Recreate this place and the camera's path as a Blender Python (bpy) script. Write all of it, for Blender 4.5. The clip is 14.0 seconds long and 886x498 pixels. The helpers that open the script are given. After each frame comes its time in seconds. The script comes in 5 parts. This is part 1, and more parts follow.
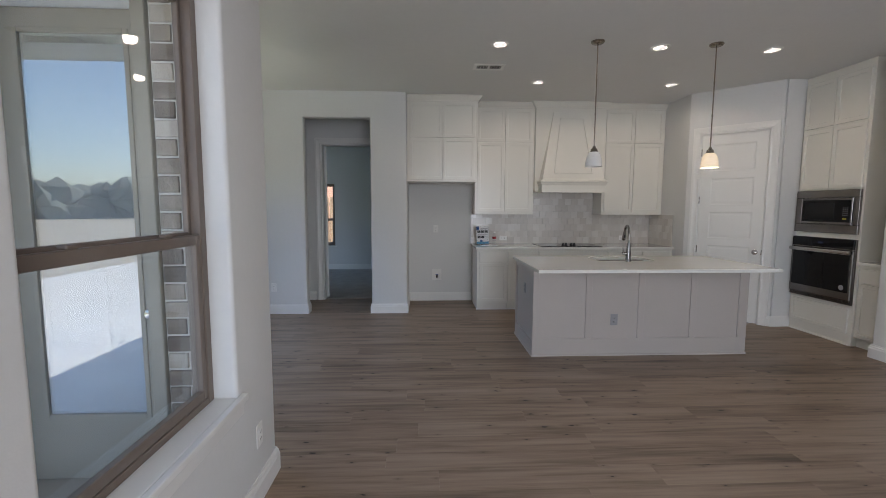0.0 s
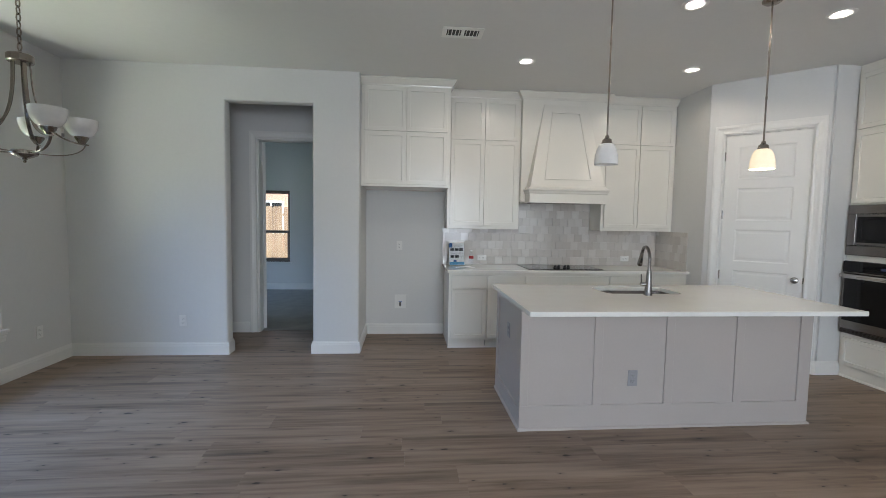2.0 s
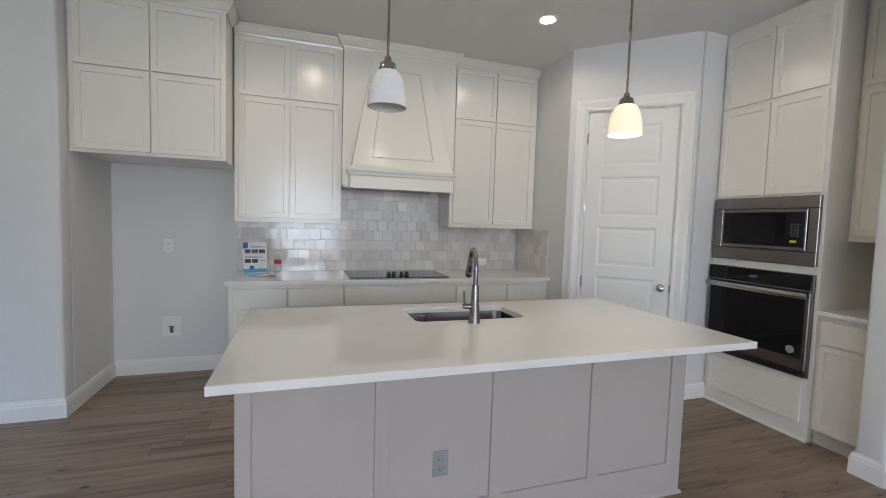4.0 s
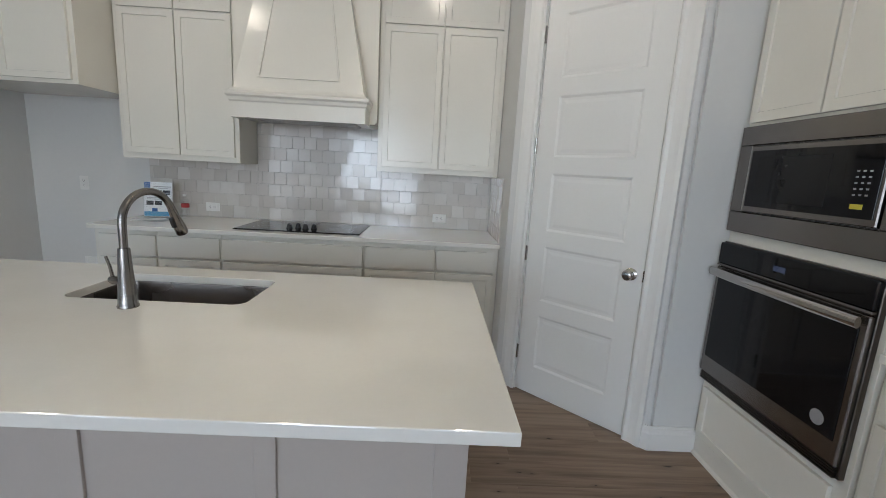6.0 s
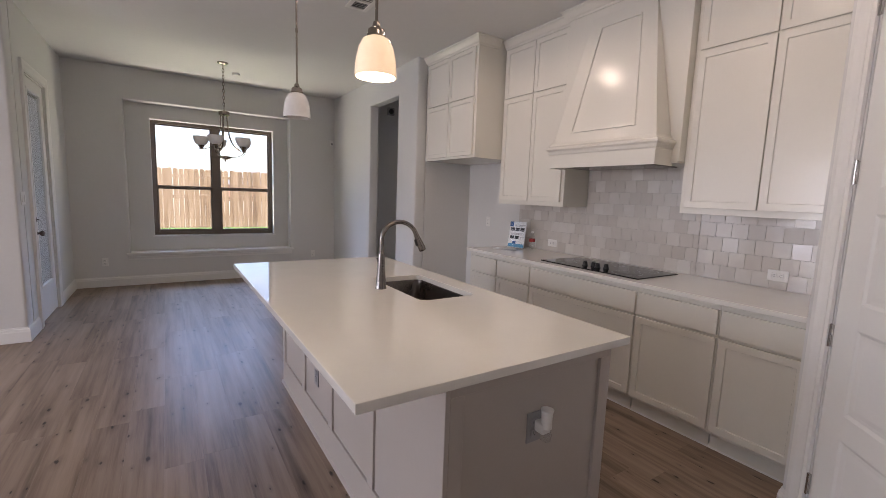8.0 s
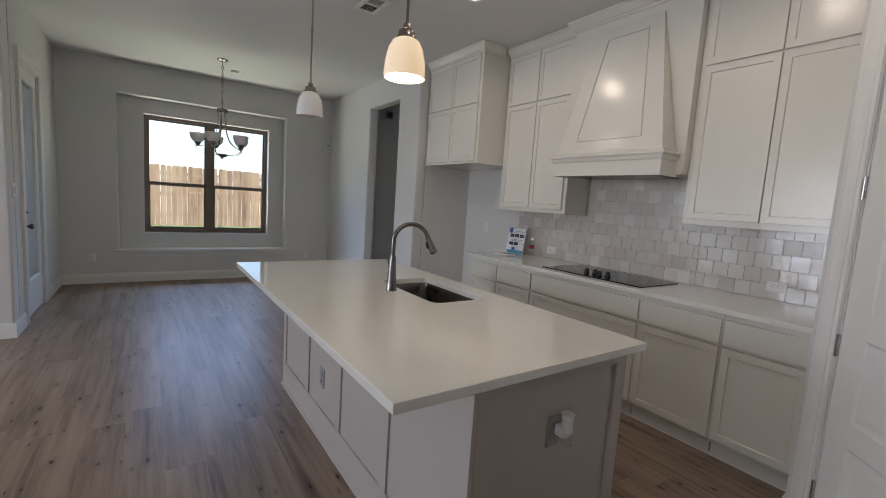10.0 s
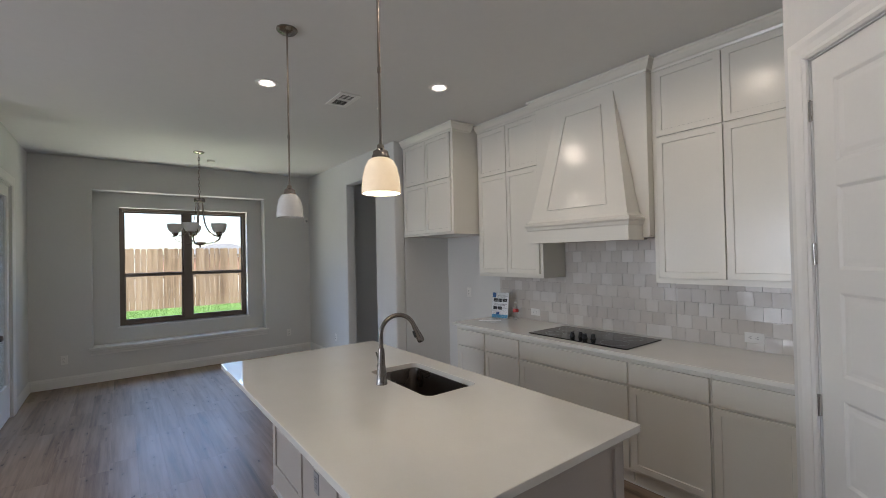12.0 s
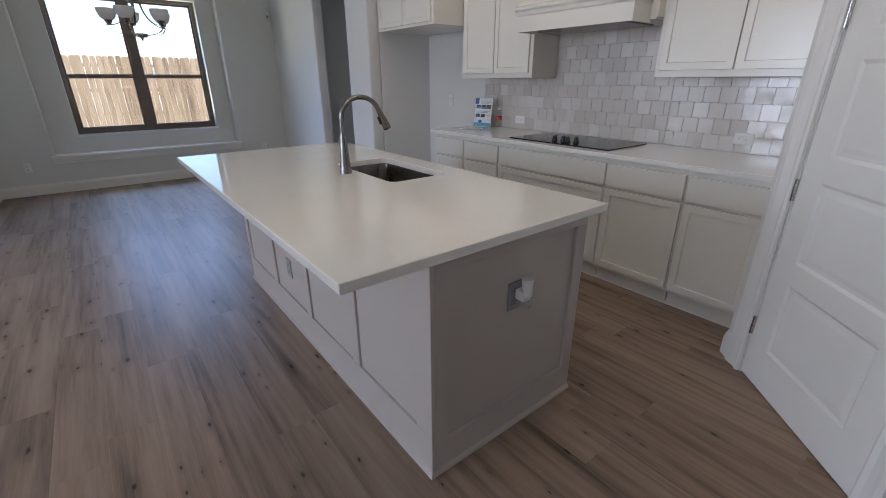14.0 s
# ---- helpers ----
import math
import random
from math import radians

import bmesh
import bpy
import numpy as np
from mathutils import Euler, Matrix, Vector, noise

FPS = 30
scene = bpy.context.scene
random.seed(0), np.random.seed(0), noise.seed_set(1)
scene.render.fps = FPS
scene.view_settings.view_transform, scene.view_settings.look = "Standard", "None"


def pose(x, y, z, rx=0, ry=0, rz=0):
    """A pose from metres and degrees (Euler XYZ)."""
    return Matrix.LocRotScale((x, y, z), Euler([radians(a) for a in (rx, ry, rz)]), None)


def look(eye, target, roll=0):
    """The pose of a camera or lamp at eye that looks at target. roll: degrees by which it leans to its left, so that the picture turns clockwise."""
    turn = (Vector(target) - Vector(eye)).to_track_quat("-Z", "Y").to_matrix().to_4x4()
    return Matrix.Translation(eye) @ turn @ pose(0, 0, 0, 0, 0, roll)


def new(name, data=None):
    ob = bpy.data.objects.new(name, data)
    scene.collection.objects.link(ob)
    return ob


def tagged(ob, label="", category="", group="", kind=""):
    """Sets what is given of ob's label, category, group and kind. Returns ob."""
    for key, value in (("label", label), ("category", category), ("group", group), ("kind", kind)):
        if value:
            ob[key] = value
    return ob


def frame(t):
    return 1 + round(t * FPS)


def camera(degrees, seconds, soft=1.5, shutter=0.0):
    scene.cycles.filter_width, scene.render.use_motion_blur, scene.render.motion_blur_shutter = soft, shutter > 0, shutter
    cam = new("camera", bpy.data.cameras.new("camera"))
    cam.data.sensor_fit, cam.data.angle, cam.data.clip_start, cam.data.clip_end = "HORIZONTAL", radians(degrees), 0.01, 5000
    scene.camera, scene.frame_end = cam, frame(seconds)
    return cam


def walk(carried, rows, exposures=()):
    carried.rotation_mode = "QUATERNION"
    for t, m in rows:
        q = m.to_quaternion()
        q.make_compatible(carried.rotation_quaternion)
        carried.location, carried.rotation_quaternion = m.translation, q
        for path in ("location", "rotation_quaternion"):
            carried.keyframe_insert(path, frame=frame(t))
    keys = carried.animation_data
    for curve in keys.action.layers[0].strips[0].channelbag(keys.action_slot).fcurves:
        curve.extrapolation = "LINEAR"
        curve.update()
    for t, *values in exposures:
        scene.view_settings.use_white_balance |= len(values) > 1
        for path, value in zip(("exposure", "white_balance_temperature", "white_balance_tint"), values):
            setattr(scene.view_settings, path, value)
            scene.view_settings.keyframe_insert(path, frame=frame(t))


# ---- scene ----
cam = camera(92.2, 14.0, 0.55)
PATH = [
    (0, (2.958, 1.453, 1.47), (3.048, 3.442, 1.279), 0.2),
    (0.5, (3.022, 1.671, 1.456), (3.208, 3.655, 1.286), 0.7),
    (1, (3.037, 1.998, 1.451), (3.211, 3.984, 1.297), 0.6),
    (1.5, (3.149, 2.361, 1.456), (3.321, 4.349, 1.319), 0.6),
    (2, (3.23, 2.69, 1.464), (3.403, 4.678, 1.334), 1.0),
    (2.5, (3.295, 3.025, 1.471), (3.492, 5.012, 1.344), 1.0),
    (3, (3.514, 3.329, 1.472), (3.804, 5.304, 1.341), 0.9),
    (3.5, (3.833, 3.608, 1.438), (4.368, 5.532, 1.316), 1.6),
    (4, (4.272, 3.831, 1.428), (4.898, 5.727, 1.302), 1.8),
    (4.2, (4.471, 3.88, 1.422), (5.107, 5.772, 1.293), 1.7),
    (6.4, (6.432, 4.617, 1.403), (6.104, 6.549, 1.007), 2.1),
    (6.5, (6.513, 4.649, 1.396), (6.074, 6.56, 1.003), 1.7),
    (7, (6.798, 4.772, 1.394), (5.91, 6.529, 1.038), 0.8),
    (7.5, (7.039, 4.897, 1.429), (5.722, 6.376, 1.154), 1.8),
    (8, (7.252, 4.85, 1.442), (5.588, 5.932, 1.193), 2.1),
    (8.2, (7.265, 4.841, 1.421), (5.563, 5.864, 1.188), 2.5),
    (10.3, (7.173, 4.727, 1.422), (5.56, 5.889, 1.208), 4.2),
    (10.5, (7.174, 4.737, 1.421), (5.572, 5.916, 1.21), 4.5),
    (11, (7.178, 4.743, 1.435), (5.6, 5.955, 1.226), 4.8),
    (11.5, (7.178, 4.723, 1.535), (5.609, 5.955, 1.389), 2.2),
    (12, (7.207, 4.694, 1.622), (5.613, 5.901, 1.648), -1.2),
    (12.2, (7.218, 4.658, 1.655), (5.625, 5.863, 1.744), -1.7),
    (12.5, (7.202, 4.681, 1.641), (5.587, 5.859, 1.678), -1.2),
    (12.7, (7.204, 4.69, 1.62), (5.579, 5.84, 1.408), -0.9),
    (13, (7.168, 4.713, 1.511), (5.596, 5.83, 0.981), 0.4),
    (13.5, (7.156, 4.752, 1.426), (5.624, 5.842, 0.745), 0.8),
    (14, (7.162, 4.858, 1.368), (5.705, 6.012, 0.629), -0.1),
]
EXPOSURES = [(0.0, 1.38, 6050, 14), (1.5, 1.44, 5900, 14), (2.0, 1.80, 5850, 10), (3.0, 1.87, 5800, 11), (4.0, 1.83, 5850, 12), (7.0, 1.70, 5750, 8), (7.5, 1.80, 5950, 17), (8.0, 1.74, 6450, 25), (10.5, 1.39, 5950, 14), (11.0, 1.37, 5900, 14), (12.5, 1.52, 6050, 14), (13.0, 1.42, 5650, 15), (14.0, 1.66, 5700, 16)]
walk(cam, [(t, look(eye, target, roll)) for t, eye, target, roll in PATH], EXPOSURES)

# ---- world, sun, large lights ----
world = bpy.data.worlds.new("world")
scene.world = world
world.use_nodes = True
wn = world.node_tree
sky = wn.nodes.new("ShaderNodeTexSky")
sky.sky_type, sky.sun_disc = "NISHITA", False
sky.sun_elevation, sky.sun_rotation = radians(42), radians(140)
wn.nodes["Background"].inputs[1].default_value = 0.12
wn.links.new(sky.outputs[0], wn.nodes["Background"].inputs[0])

sun = new("sun", bpy.data.lights.new("sun", "SUN"))
sun.data.energy, sun.data.angle, sun.data.color = 5.0, radians(0.5), (1, 0.95, 0.87)
sun.matrix_world = look((6.4, -7.7, 9), (0, 0, 0))


# area lamp that stands in for daylight
def daylight_standin(x, y, z, w, h, target, watts, colour):
    la = bpy.data.lights.new("daylight_standin", "AREA")
    la.shape, la.size, la.size_y, la.energy, la.color = "RECTANGLE", w, h, watts, colour
    ob = new("daylight_standin", la)
    ob.matrix_world = look((x, y, z), target)
    return ob


SKYLIGHT = (0.90, 0.945, 1.0)
# unseen wall, set near so that its windows light the west wall more
SOUTH = -1.6
for wx, watts in ((4.35, 36), (7.15, 6)):
    daylight_standin(wx, SOUTH + 0.05, 1.6, 1.9, 1.9, (wx, 3, 1.6), watts, SKYLIGHT)
# lamp in an added west window, out of view, to brighten the room
daylight_standin(2.08 + 0.02, 0.0, 1.52, 1.6, 1.65, (6, 0.0, 1.5), 12, SKYLIGHT)
# added lamp above the view, standing in for sky light at the nook's window
daylight_standin(-3.4, 5.54, 4.0, 5.0, 2.0, (0.6, 5.54, 1.7), 188, (0.38, 0.60, 1.0))
# added fill lamp hidden below the sill, aimed up in place of lawn light
daylight_standin(-1.25, 5.54, 0.25, 1.9, 0.6, (1.6, 5.54, 3.0), 28, (1.0, 0.94, 0.74))
# added lamp in a made-up window on the unseen side of the bedroom
daylight_standin(-1.27, 9.3, 1.5, 0.9, 1.5, (2, 9.9, 1.2), 2.4, (0.7, 0.89, 1.0))

# ---- materials ----


def mat(name, colour, rough=0.5, metal=0.0, **kw):
    """A principled material with mottling at two scales and fine relief."""
    m = bpy.data.materials.new(name)
    m.use_nodes = True
    nt = m.node_tree
    b = nt.nodes["Principled BSDF"]
    b.inputs["Base Color"].default_value = (*colour, 1)
    b.inputs["Roughness"].default_value = rough
    b.inputs["Metallic"].default_value = metal
    if "coat" in kw:
        b.inputs["Coat Weight"].default_value = kw["coat"]
        b.inputs["Coat Roughness"].default_value = 0.08
    if "specular" in kw:
        b.inputs["Specular IOR Level"].default_value = kw["specular"]
    if "emit" in kw:
        b.inputs["Emission Color"].default_value = (*kw["emit"], 1)
        b.inputs["Emission Strength"].default_value = kw.get("power", 1)
    co = nt.nodes.new("ShaderNodeTexCoord")
    var = kw.get("var", 0)
    if var:
        big = noise_tex(nt, co.outputs["Object"], kw.get("big", 1.3), 3)
        small = noise_tex(nt, co.outputs["Object"], kw.get("small", 40), 2)
        mixed = math_node(nt, "ADD", math_node(nt, "MULTIPLY", big, 0.7), math_node(nt, "MULTIPLY", small, 0.3))
        ramp = nt.nodes.new("ShaderNodeMapRange")
        ramp.inputs[1].default_value, ramp.inputs[2].default_value = 0.3, 0.7
        ramp.inputs[3].default_value, ramp.inputs[4].default_value = 1 - var, 1 + var
        nt.links.new(mixed, ramp.inputs[0])
        hsv = nt.nodes.new("ShaderNodeHueSaturation")
        hsv.inputs["Color"].default_value = (*colour, 1)
        nt.links.new(ramp.outputs[0], hsv.inputs["Value"])
        nt.links.new(hsv.outputs[0], b.inputs["Base Color"])
        rr = nt.nodes.new("ShaderNodeMapRange")
        rr.inputs[1].default_value, rr.inputs[2].default_value = 0.3, 0.7
        rr.inputs[3].default_value, rr.inputs[4].default_value = rough * 0.94, rough * 1.06
        nt.links.new(big, rr.inputs[0])
        nt.links.new(rr.outputs[0], b.inputs["Roughness"])
    if kw.get("bump"):
        tex = noise_tex(nt, co.outputs["Object"], kw.get("bump_scale", 200), 3)
        bu = nt.nodes.new("ShaderNodeBump")
        bu.inputs["Strength"].default_value, bu.inputs["Distance"].default_value = kw["bump"], kw.get("dist", 0.002)
        nt.links.new(tex, bu.inputs["Height"])
        nt.links.new(bu.outputs[0], b.inputs["Normal"])
    return m


def noise_tex(nt, co, scale, detail=2, stretch=None):
    if stretch:
        mp = nt.nodes.new("ShaderNodeMapping")
        mp.inputs["Scale"].default_value = stretch
        nt.links.new(co, mp.inputs["Vector"])
        co = mp.outputs[0]
    n = nt.nodes.new("ShaderNodeTexNoise")
    n.inputs["Scale"].default_value, n.inputs["Detail"].default_value = scale, detail
    nt.links.new(co, n.inputs["Vector"])
    return n.outputs["Fac"]


def math_node(nt, op, a, b=None):
    n = nt.nodes.new("ShaderNodeMath")
    n.operation = op
    for i, v in enumerate((a, b)):
        if v is None:
            continue
        if isinstance(v, (int, float)):
            n.inputs[i].default_value = v
        else:
            nt.links.new(v, n.inputs[i])
    return n.outputs[0]


def ramp_node(nt, fac, stops):
    r = nt.nodes.new("ShaderNodeValToRGB")
    while len(r.color_ramp.elements) < len(stops):
        r.color_ramp.elements.new(0.5)
    for e, (p, c) in zip(r.color_ramp.elements, stops):
        e.position, e.color = p, (*c, 1)
    nt.links.new(fac, r.inputs[0])
    return r.outputs[0]


def piece_random(nt):
    """A number for each piece: by object and by island."""
    oi = nt.nodes.new("ShaderNodeObjectInfo")
    ge = nt.nodes.new("ShaderNodeNewGeometry")
    return math_node(nt, "FRACT", math_node(nt, "ADD", oi.outputs["Random"], ge.outputs["Random Per Island"]))


def shifted(nt, rnd, co):
    cx = nt.nodes.new("ShaderNodeCombineXYZ")
    for i, k in enumerate((37.0, 91.0, 13.0)):
        nt.links.new(math_node(nt, "MULTIPLY", rnd, k), cx.inputs[i])
    add = nt.nodes.new("ShaderNodeVectorMath")
    nt.links.new(co, add.inputs[0])
    nt.links.new(cx.outputs[0], add.inputs[1])
    return add.outputs[0]


def plank_material(name, ramp, rough, tone=0.25, knots=True, axis=0, bump=0.25):
    """Wood with long grain along one axis, dark knots and a tone of its own for each board."""
    m = bpy.data.materials.new(name)
    m.use_nodes = True
    nt = m.node_tree
    b = nt.nodes["Principled BSDF"]
    co = nt.nodes.new("ShaderNodeTexCoord").outputs["Object"]
    rnd = piece_random(nt)
    p = shifted(nt, rnd, co)

    def st(a, c):
        s = [c, c, c]
        s[axis] = a
        return s
    warp = noise_tex(nt, p, 1.0, 3, st(0.7, 7.5))
    grain = noise_tex(nt, p, 1.0, 5, st(1.6, 30))
    fine = noise_tex(nt, p, 1.0, 3, st(9, 240))
    f = math_node(nt, "ADD", math_node(nt, "MULTIPLY", warp, 0.50), math_node(nt, "MULTIPLY", grain, 0.50))
    f = math_node(nt, "ADD", f, math_node(nt, "MULTIPLY", math_node(nt, "SUBTRACT", rnd, 0.5), tone))
    f = math_node(nt, "ADD", f, math_node(nt, "MULTIPLY", math_node(nt, "SUBTRACT", fine, 0.5), 0.12))
    col = ramp_node(nt, f, ramp)
    if knots:
        # two crops of knots, longer than wide and ragged, each with a soft dark halo along the grain
        for stretch, share, size in ((st(3.1, 7.5), 0.30, 1.0), (st(6.5, 17.0), 0.22, 1.3)):
            mp = nt.nodes.new("ShaderNodeMapping")
            mp.inputs["Scale"].default_value = stretch
            mp.inputs["Rotation"].default_value = (0, 0, 0.06 * size)
            nt.links.new(p, mp.inputs["Vector"])
            vo = nt.nodes.new("ShaderNodeTexVoronoi")
            vo.voronoi_dimensions = "2D"
            vo.inputs["Scale"].default_value = 1.0
            nt.links.new(mp.outputs[0], vo.inputs["Vector"])
            pick = math_node(nt, "SUBTRACT", vo.outputs["Color"], share)
            gate = math_node(nt, "MULTIPLY", math_node(nt, "GREATER_THAN", pick, 0.0), 5.0)
            grow = math_node(nt, "MULTIPLY", pick, 0.22)
            ragged = math_node(nt, "MULTIPLY", math_node(nt, "SUBTRACT", noise_tex(nt, p, 1.0, 3, st(40, 90)), 0.5), 0.12)
            dist = math_node(nt, "ADD", math_node(nt, "ADD", vo.outputs["Distance"], math_node(nt, "ADD", ragged, grow)), gate)
            for lo_, hi_, deep in ((0.01, 0.055, 0.24), (0.01, 0.28, 0.76)):
                k = nt.nodes.new("ShaderNodeMapRange")
                k.inputs[1].default_value, k.inputs[2].default_value = lo_, hi_
                k.inputs[3].default_value, k.inputs[4].default_value = deep, 1.0
                nt.links.new(dist, k.inputs[0])
                mx = nt.nodes.new("ShaderNodeMix")
                mx.data_type, mx.blend_type = "RGBA", "MULTIPLY"
                mx.inputs["Factor"].default_value = 1
                nt.links.new(col, mx.inputs["A"])
                nt.links.new(k.outputs[0], mx.inputs["B"])
                col = mx.outputs["Result"]
    nt.links.new(col, b.inputs["Base Color"])
    r = nt.nodes.new("ShaderNodeMapRange")
    r.inputs[3].default_value, r.inputs[4].default_value = rough - 0.07, rough + 0.1
    nt.links.new(grain, r.inputs[0])
    nt.links.new(r.outputs[0], b.inputs["Roughness"])
    b.inputs["Specular IOR Level"].default_value = 0.23
    bu = nt.nodes.new("ShaderNodeBump")
    bu.inputs["Strength"].default_value, bu.inputs["Distance"].default_value = bump, 0.0015
    nt.links.new(math_node(nt, "ADD", grain, math_node(nt, "MULTIPLY", fine, 0.5)), bu.inputs["Height"])
    nt.links.new(bu.outputs[0], b.inputs["Normal"])
    return m


def piece_material(name, ramp, rough, bump_scale, bump, dist=0.002, mottle=0.25, coat=0.0, scale=18):
    """Tiles and bricks: a tone for each piece, mottled, uneven."""
    m = bpy.data.materials.new(name)
    m.use_nodes = True
    nt = m.node_tree
    b = nt.nodes["Principled BSDF"]
    co = nt.nodes.new("ShaderNodeTexCoord").outputs["Object"]
    rnd = piece_random(nt)
    p = shifted(nt, rnd, co)
    n1 = noise_tex(nt, p, scale, 4)
    f = math_node(nt, "ADD", rnd, math_node(nt, "MULTIPLY", math_node(nt, "SUBTRACT", n1, 0.5), mottle * 2))
    nt.links.new(ramp_node(nt, f, ramp), b.inputs["Base Color"])
    b.inputs["Roughness"].default_value = rough
    b.inputs["Coat Weight"].default_value = coat
    b.inputs["Coat Roughness"].default_value = 0.04
    bu = nt.nodes.new("ShaderNodeBump")
    bu.inputs["Strength"].default_value, bu.inputs["Distance"].default_value = bump, dist
    nt.links.new(noise_tex(nt, p, bump_scale, 2), bu.inputs["Height"])
    nt.links.new(bu.outputs[0], b.inputs["Normal"])
    nt.links.new(bu.outputs[0], b.inputs["Coat Normal"])
    return m


def glass_material(name, tint, gloss_rough=0.0, ior=1.5):
    """Thin clear sheet: seen straight through, with a mirror's gloss on top."""
    m = bpy.data.materials.new(name)
    m.use_nodes = True
    nt = m.node_tree
    out = nt.nodes["Material Output"]
    nt.nodes.remove(nt.nodes["Principled BSDF"])
    tr, gl, fr, mx = (nt.nodes.new("ShaderNode" + k) for k in ("BsdfTransparent", "BsdfGlossy", "LayerWeight", "MixShader"))
    tr.inputs[0].default_value = (*tint, 1)
    gl.inputs["Roughness"].default_value = gloss_rough
    r0 = ((ior - 1) / (ior + 1)) ** 2
    fr.inputs["Blend"].default_value = 0.5
    gloss = math_node(nt, "ADD", math_node(nt, "MULTIPLY", math_node(nt, "POWER", fr.outputs["Facing"], 5.0), 1 - r0), r0)
    nt.links.new(gloss, mx.inputs[0])
    nt.links.new(tr.outputs[0], mx.inputs[1])
    nt.links.new(gl.outputs[0], mx.inputs[2])
    nt.links.new(mx.outputs[0], out.inputs["Surface"])
    return m


def frosted_material(name, colour, emit=None, power=0.0):
    """Opal lamp glass: lets light through softly."""
    m = bpy.data.materials.new(name)
    m.use_nodes = True
    nt = m.node_tree
    b = nt.nodes["Principled BSDF"]
    b.inputs["Base Color"].default_value = (*colour, 1)
    b.inputs["Roughness"].default_value = 0.25
    b.inputs["Subsurface Weight"].default_value = 0.4
    b.inputs["Subsurface Radius"].default_value = (0.02, 0.02, 0.02)
    co = nt.nodes.new("ShaderNodeTexCoord").outputs["Object"]
    nt.links.new(ramp_node(nt, noise_tex(nt, co, 30, 3), [(0.3, [c * 0.93 for c in colour]), (0.7, colour)]), b.inputs["Base Color"])
    if emit:
        b.inputs["Emission Color"].default_value = (*emit, 1)
        b.inputs["Emission Strength"].default_value = power
    return m


def translucent_material(name, colour):
    """Thin white slats that glow with the light behind them."""
    m = bpy.data.materials.new(name)
    m.use_nodes = True
    nt = m.node_tree
    b = nt.nodes["Principled BSDF"]
    b.inputs["Roughness"].default_value = 0.5
    co = nt.nodes.new("ShaderNodeTexCoord").outputs["Object"]
    nt.links.new(ramp_node(nt, noise_tex(nt, co, 20, 2), [(0.3, [c * 0.95 for c in colour]), (0.7, colour)]), b.inputs["Base Color"])
    t, mx = nt.nodes.new("ShaderNodeBsdfTranslucent"), nt.nodes.new("ShaderNodeMixShader")
    t.inputs[0].default_value = (*colour, 1)
    mx.inputs[0].default_value = 0.7
    nt.links.new(b.outputs[0], mx.inputs[1])
    nt.links.new(t.outputs[0], mx.inputs[2])
    nt.links.new(mx.outputs[0], nt.nodes["Material Output"].inputs["Surface"])
    return m


M_BLIND = translucent_material("blind_slat", (0.92, 0.93, 0.94))
M_WALL = mat("wall_paint", (0.665, 0.66, 0.64), 0.75, var=0.03, big=0.8, small=30, bump=0.22, bump_scale=140, dist=0.0015)
M_CEIL = mat("ceiling_paint", (0.70, 0.695, 0.68), 0.85, var=0.03, big=0.7, small=20, bump=0.3, bump_scale=110, dist=0.002)
M_TRIM = mat("trim_paint", (0.76, 0.75, 0.72), 0.38, var=0.02, big=2, small=50, bump=0.05, bump_scale=90)
M_CAB = mat("cabinet_paint", (0.75, 0.725, 0.655), 0.22, var=0.02, big=2.5, small=60, bump=0.05, bump_scale=70)
M_ISLAND = mat("island_paint", (0.46, 0.412, 0.372), 0.40, var=0.03, big=2.5, small=60, bump=0.06, bump_scale=70)
M_QUARTZ = mat("quartz", (0.78, 0.76, 0.71), 0.05, var=0.025, big=6, small=90, coat=0.3)
M_STEEL = mat("brushed_steel", (0.235, 0.218, 0.205), 0.25, 1.0, var=0.08, big=4, small=120, bump=0.1, bump_scale=300, dist=0.0004)
M_SINK = mat("sink_steel", (0.17, 0.15, 0.135), 0.28, 1.0, var=0.08, big=4, small=120)
M_CHROME = mat("polished_steel", (0.50, 0.48, 0.46), 0.13, 1.0, var=0.04, big=6, small=60)
M_NICKEL = mat("brushed_nickel", (0.30, 0.265, 0.23), 0.25, 1.0, var=0.06, big=6, small=90)
M_DARKSTEEL = mat("dark_nickel", (0.13, 0.115, 0.105), 0.3, 1.0, var=0.08, big=8, small=60)
M_BLACK = mat("black_plastic", (0.012, 0.012, 0.013), 0.35, var=0.1)
M_BLACKGLASS = mat("black_glass", (0.006, 0.006, 0.007), 0.05, specular=0.3, var=0.05)
M_SCREEN = mat("dark_window_glass", (0.012, 0.012, 0.013), 0.08, specular=0.25, var=0.08)
M_BRONZE = mat("bronze_vinyl", (0.165, 0.13, 0.104), 0.42, var=0.07, big=3, small=60, bump=0.05)
M_TAUPE = mat("taupe_paint", (0.30, 0.27, 0.22), 0.5, var=0.05, big=2, small=40, bump=0.08)
M_PLATE = mat("white_plastic", (0.78, 0.77, 0.74), 0.35, var=0.02)
M_GREYPLATE = mat("grey_plastic", (0.30, 0.295, 0.30), 0.35, var=0.03)
# near-black colour that stands in for the shade inside slots and gaps
M_SLOT_SHADE = mat("slot_shade", (0.03, 0.03, 0.03), 0.6, var=0.1)
M_GLASS = glass_material("window_glass", (0.96, 0.975, 0.97))
M_CLEAR = glass_material("clear_plastic", (0.965, 0.975, 0.98), 0.05, 1.45)
M_LOWE = glass_material("coated_glass", (0.93, 0.95, 0.96), 0.0, 2.9)
M_OPAL = frosted_material("opal_glass", (0.80, 0.79, 0.77))
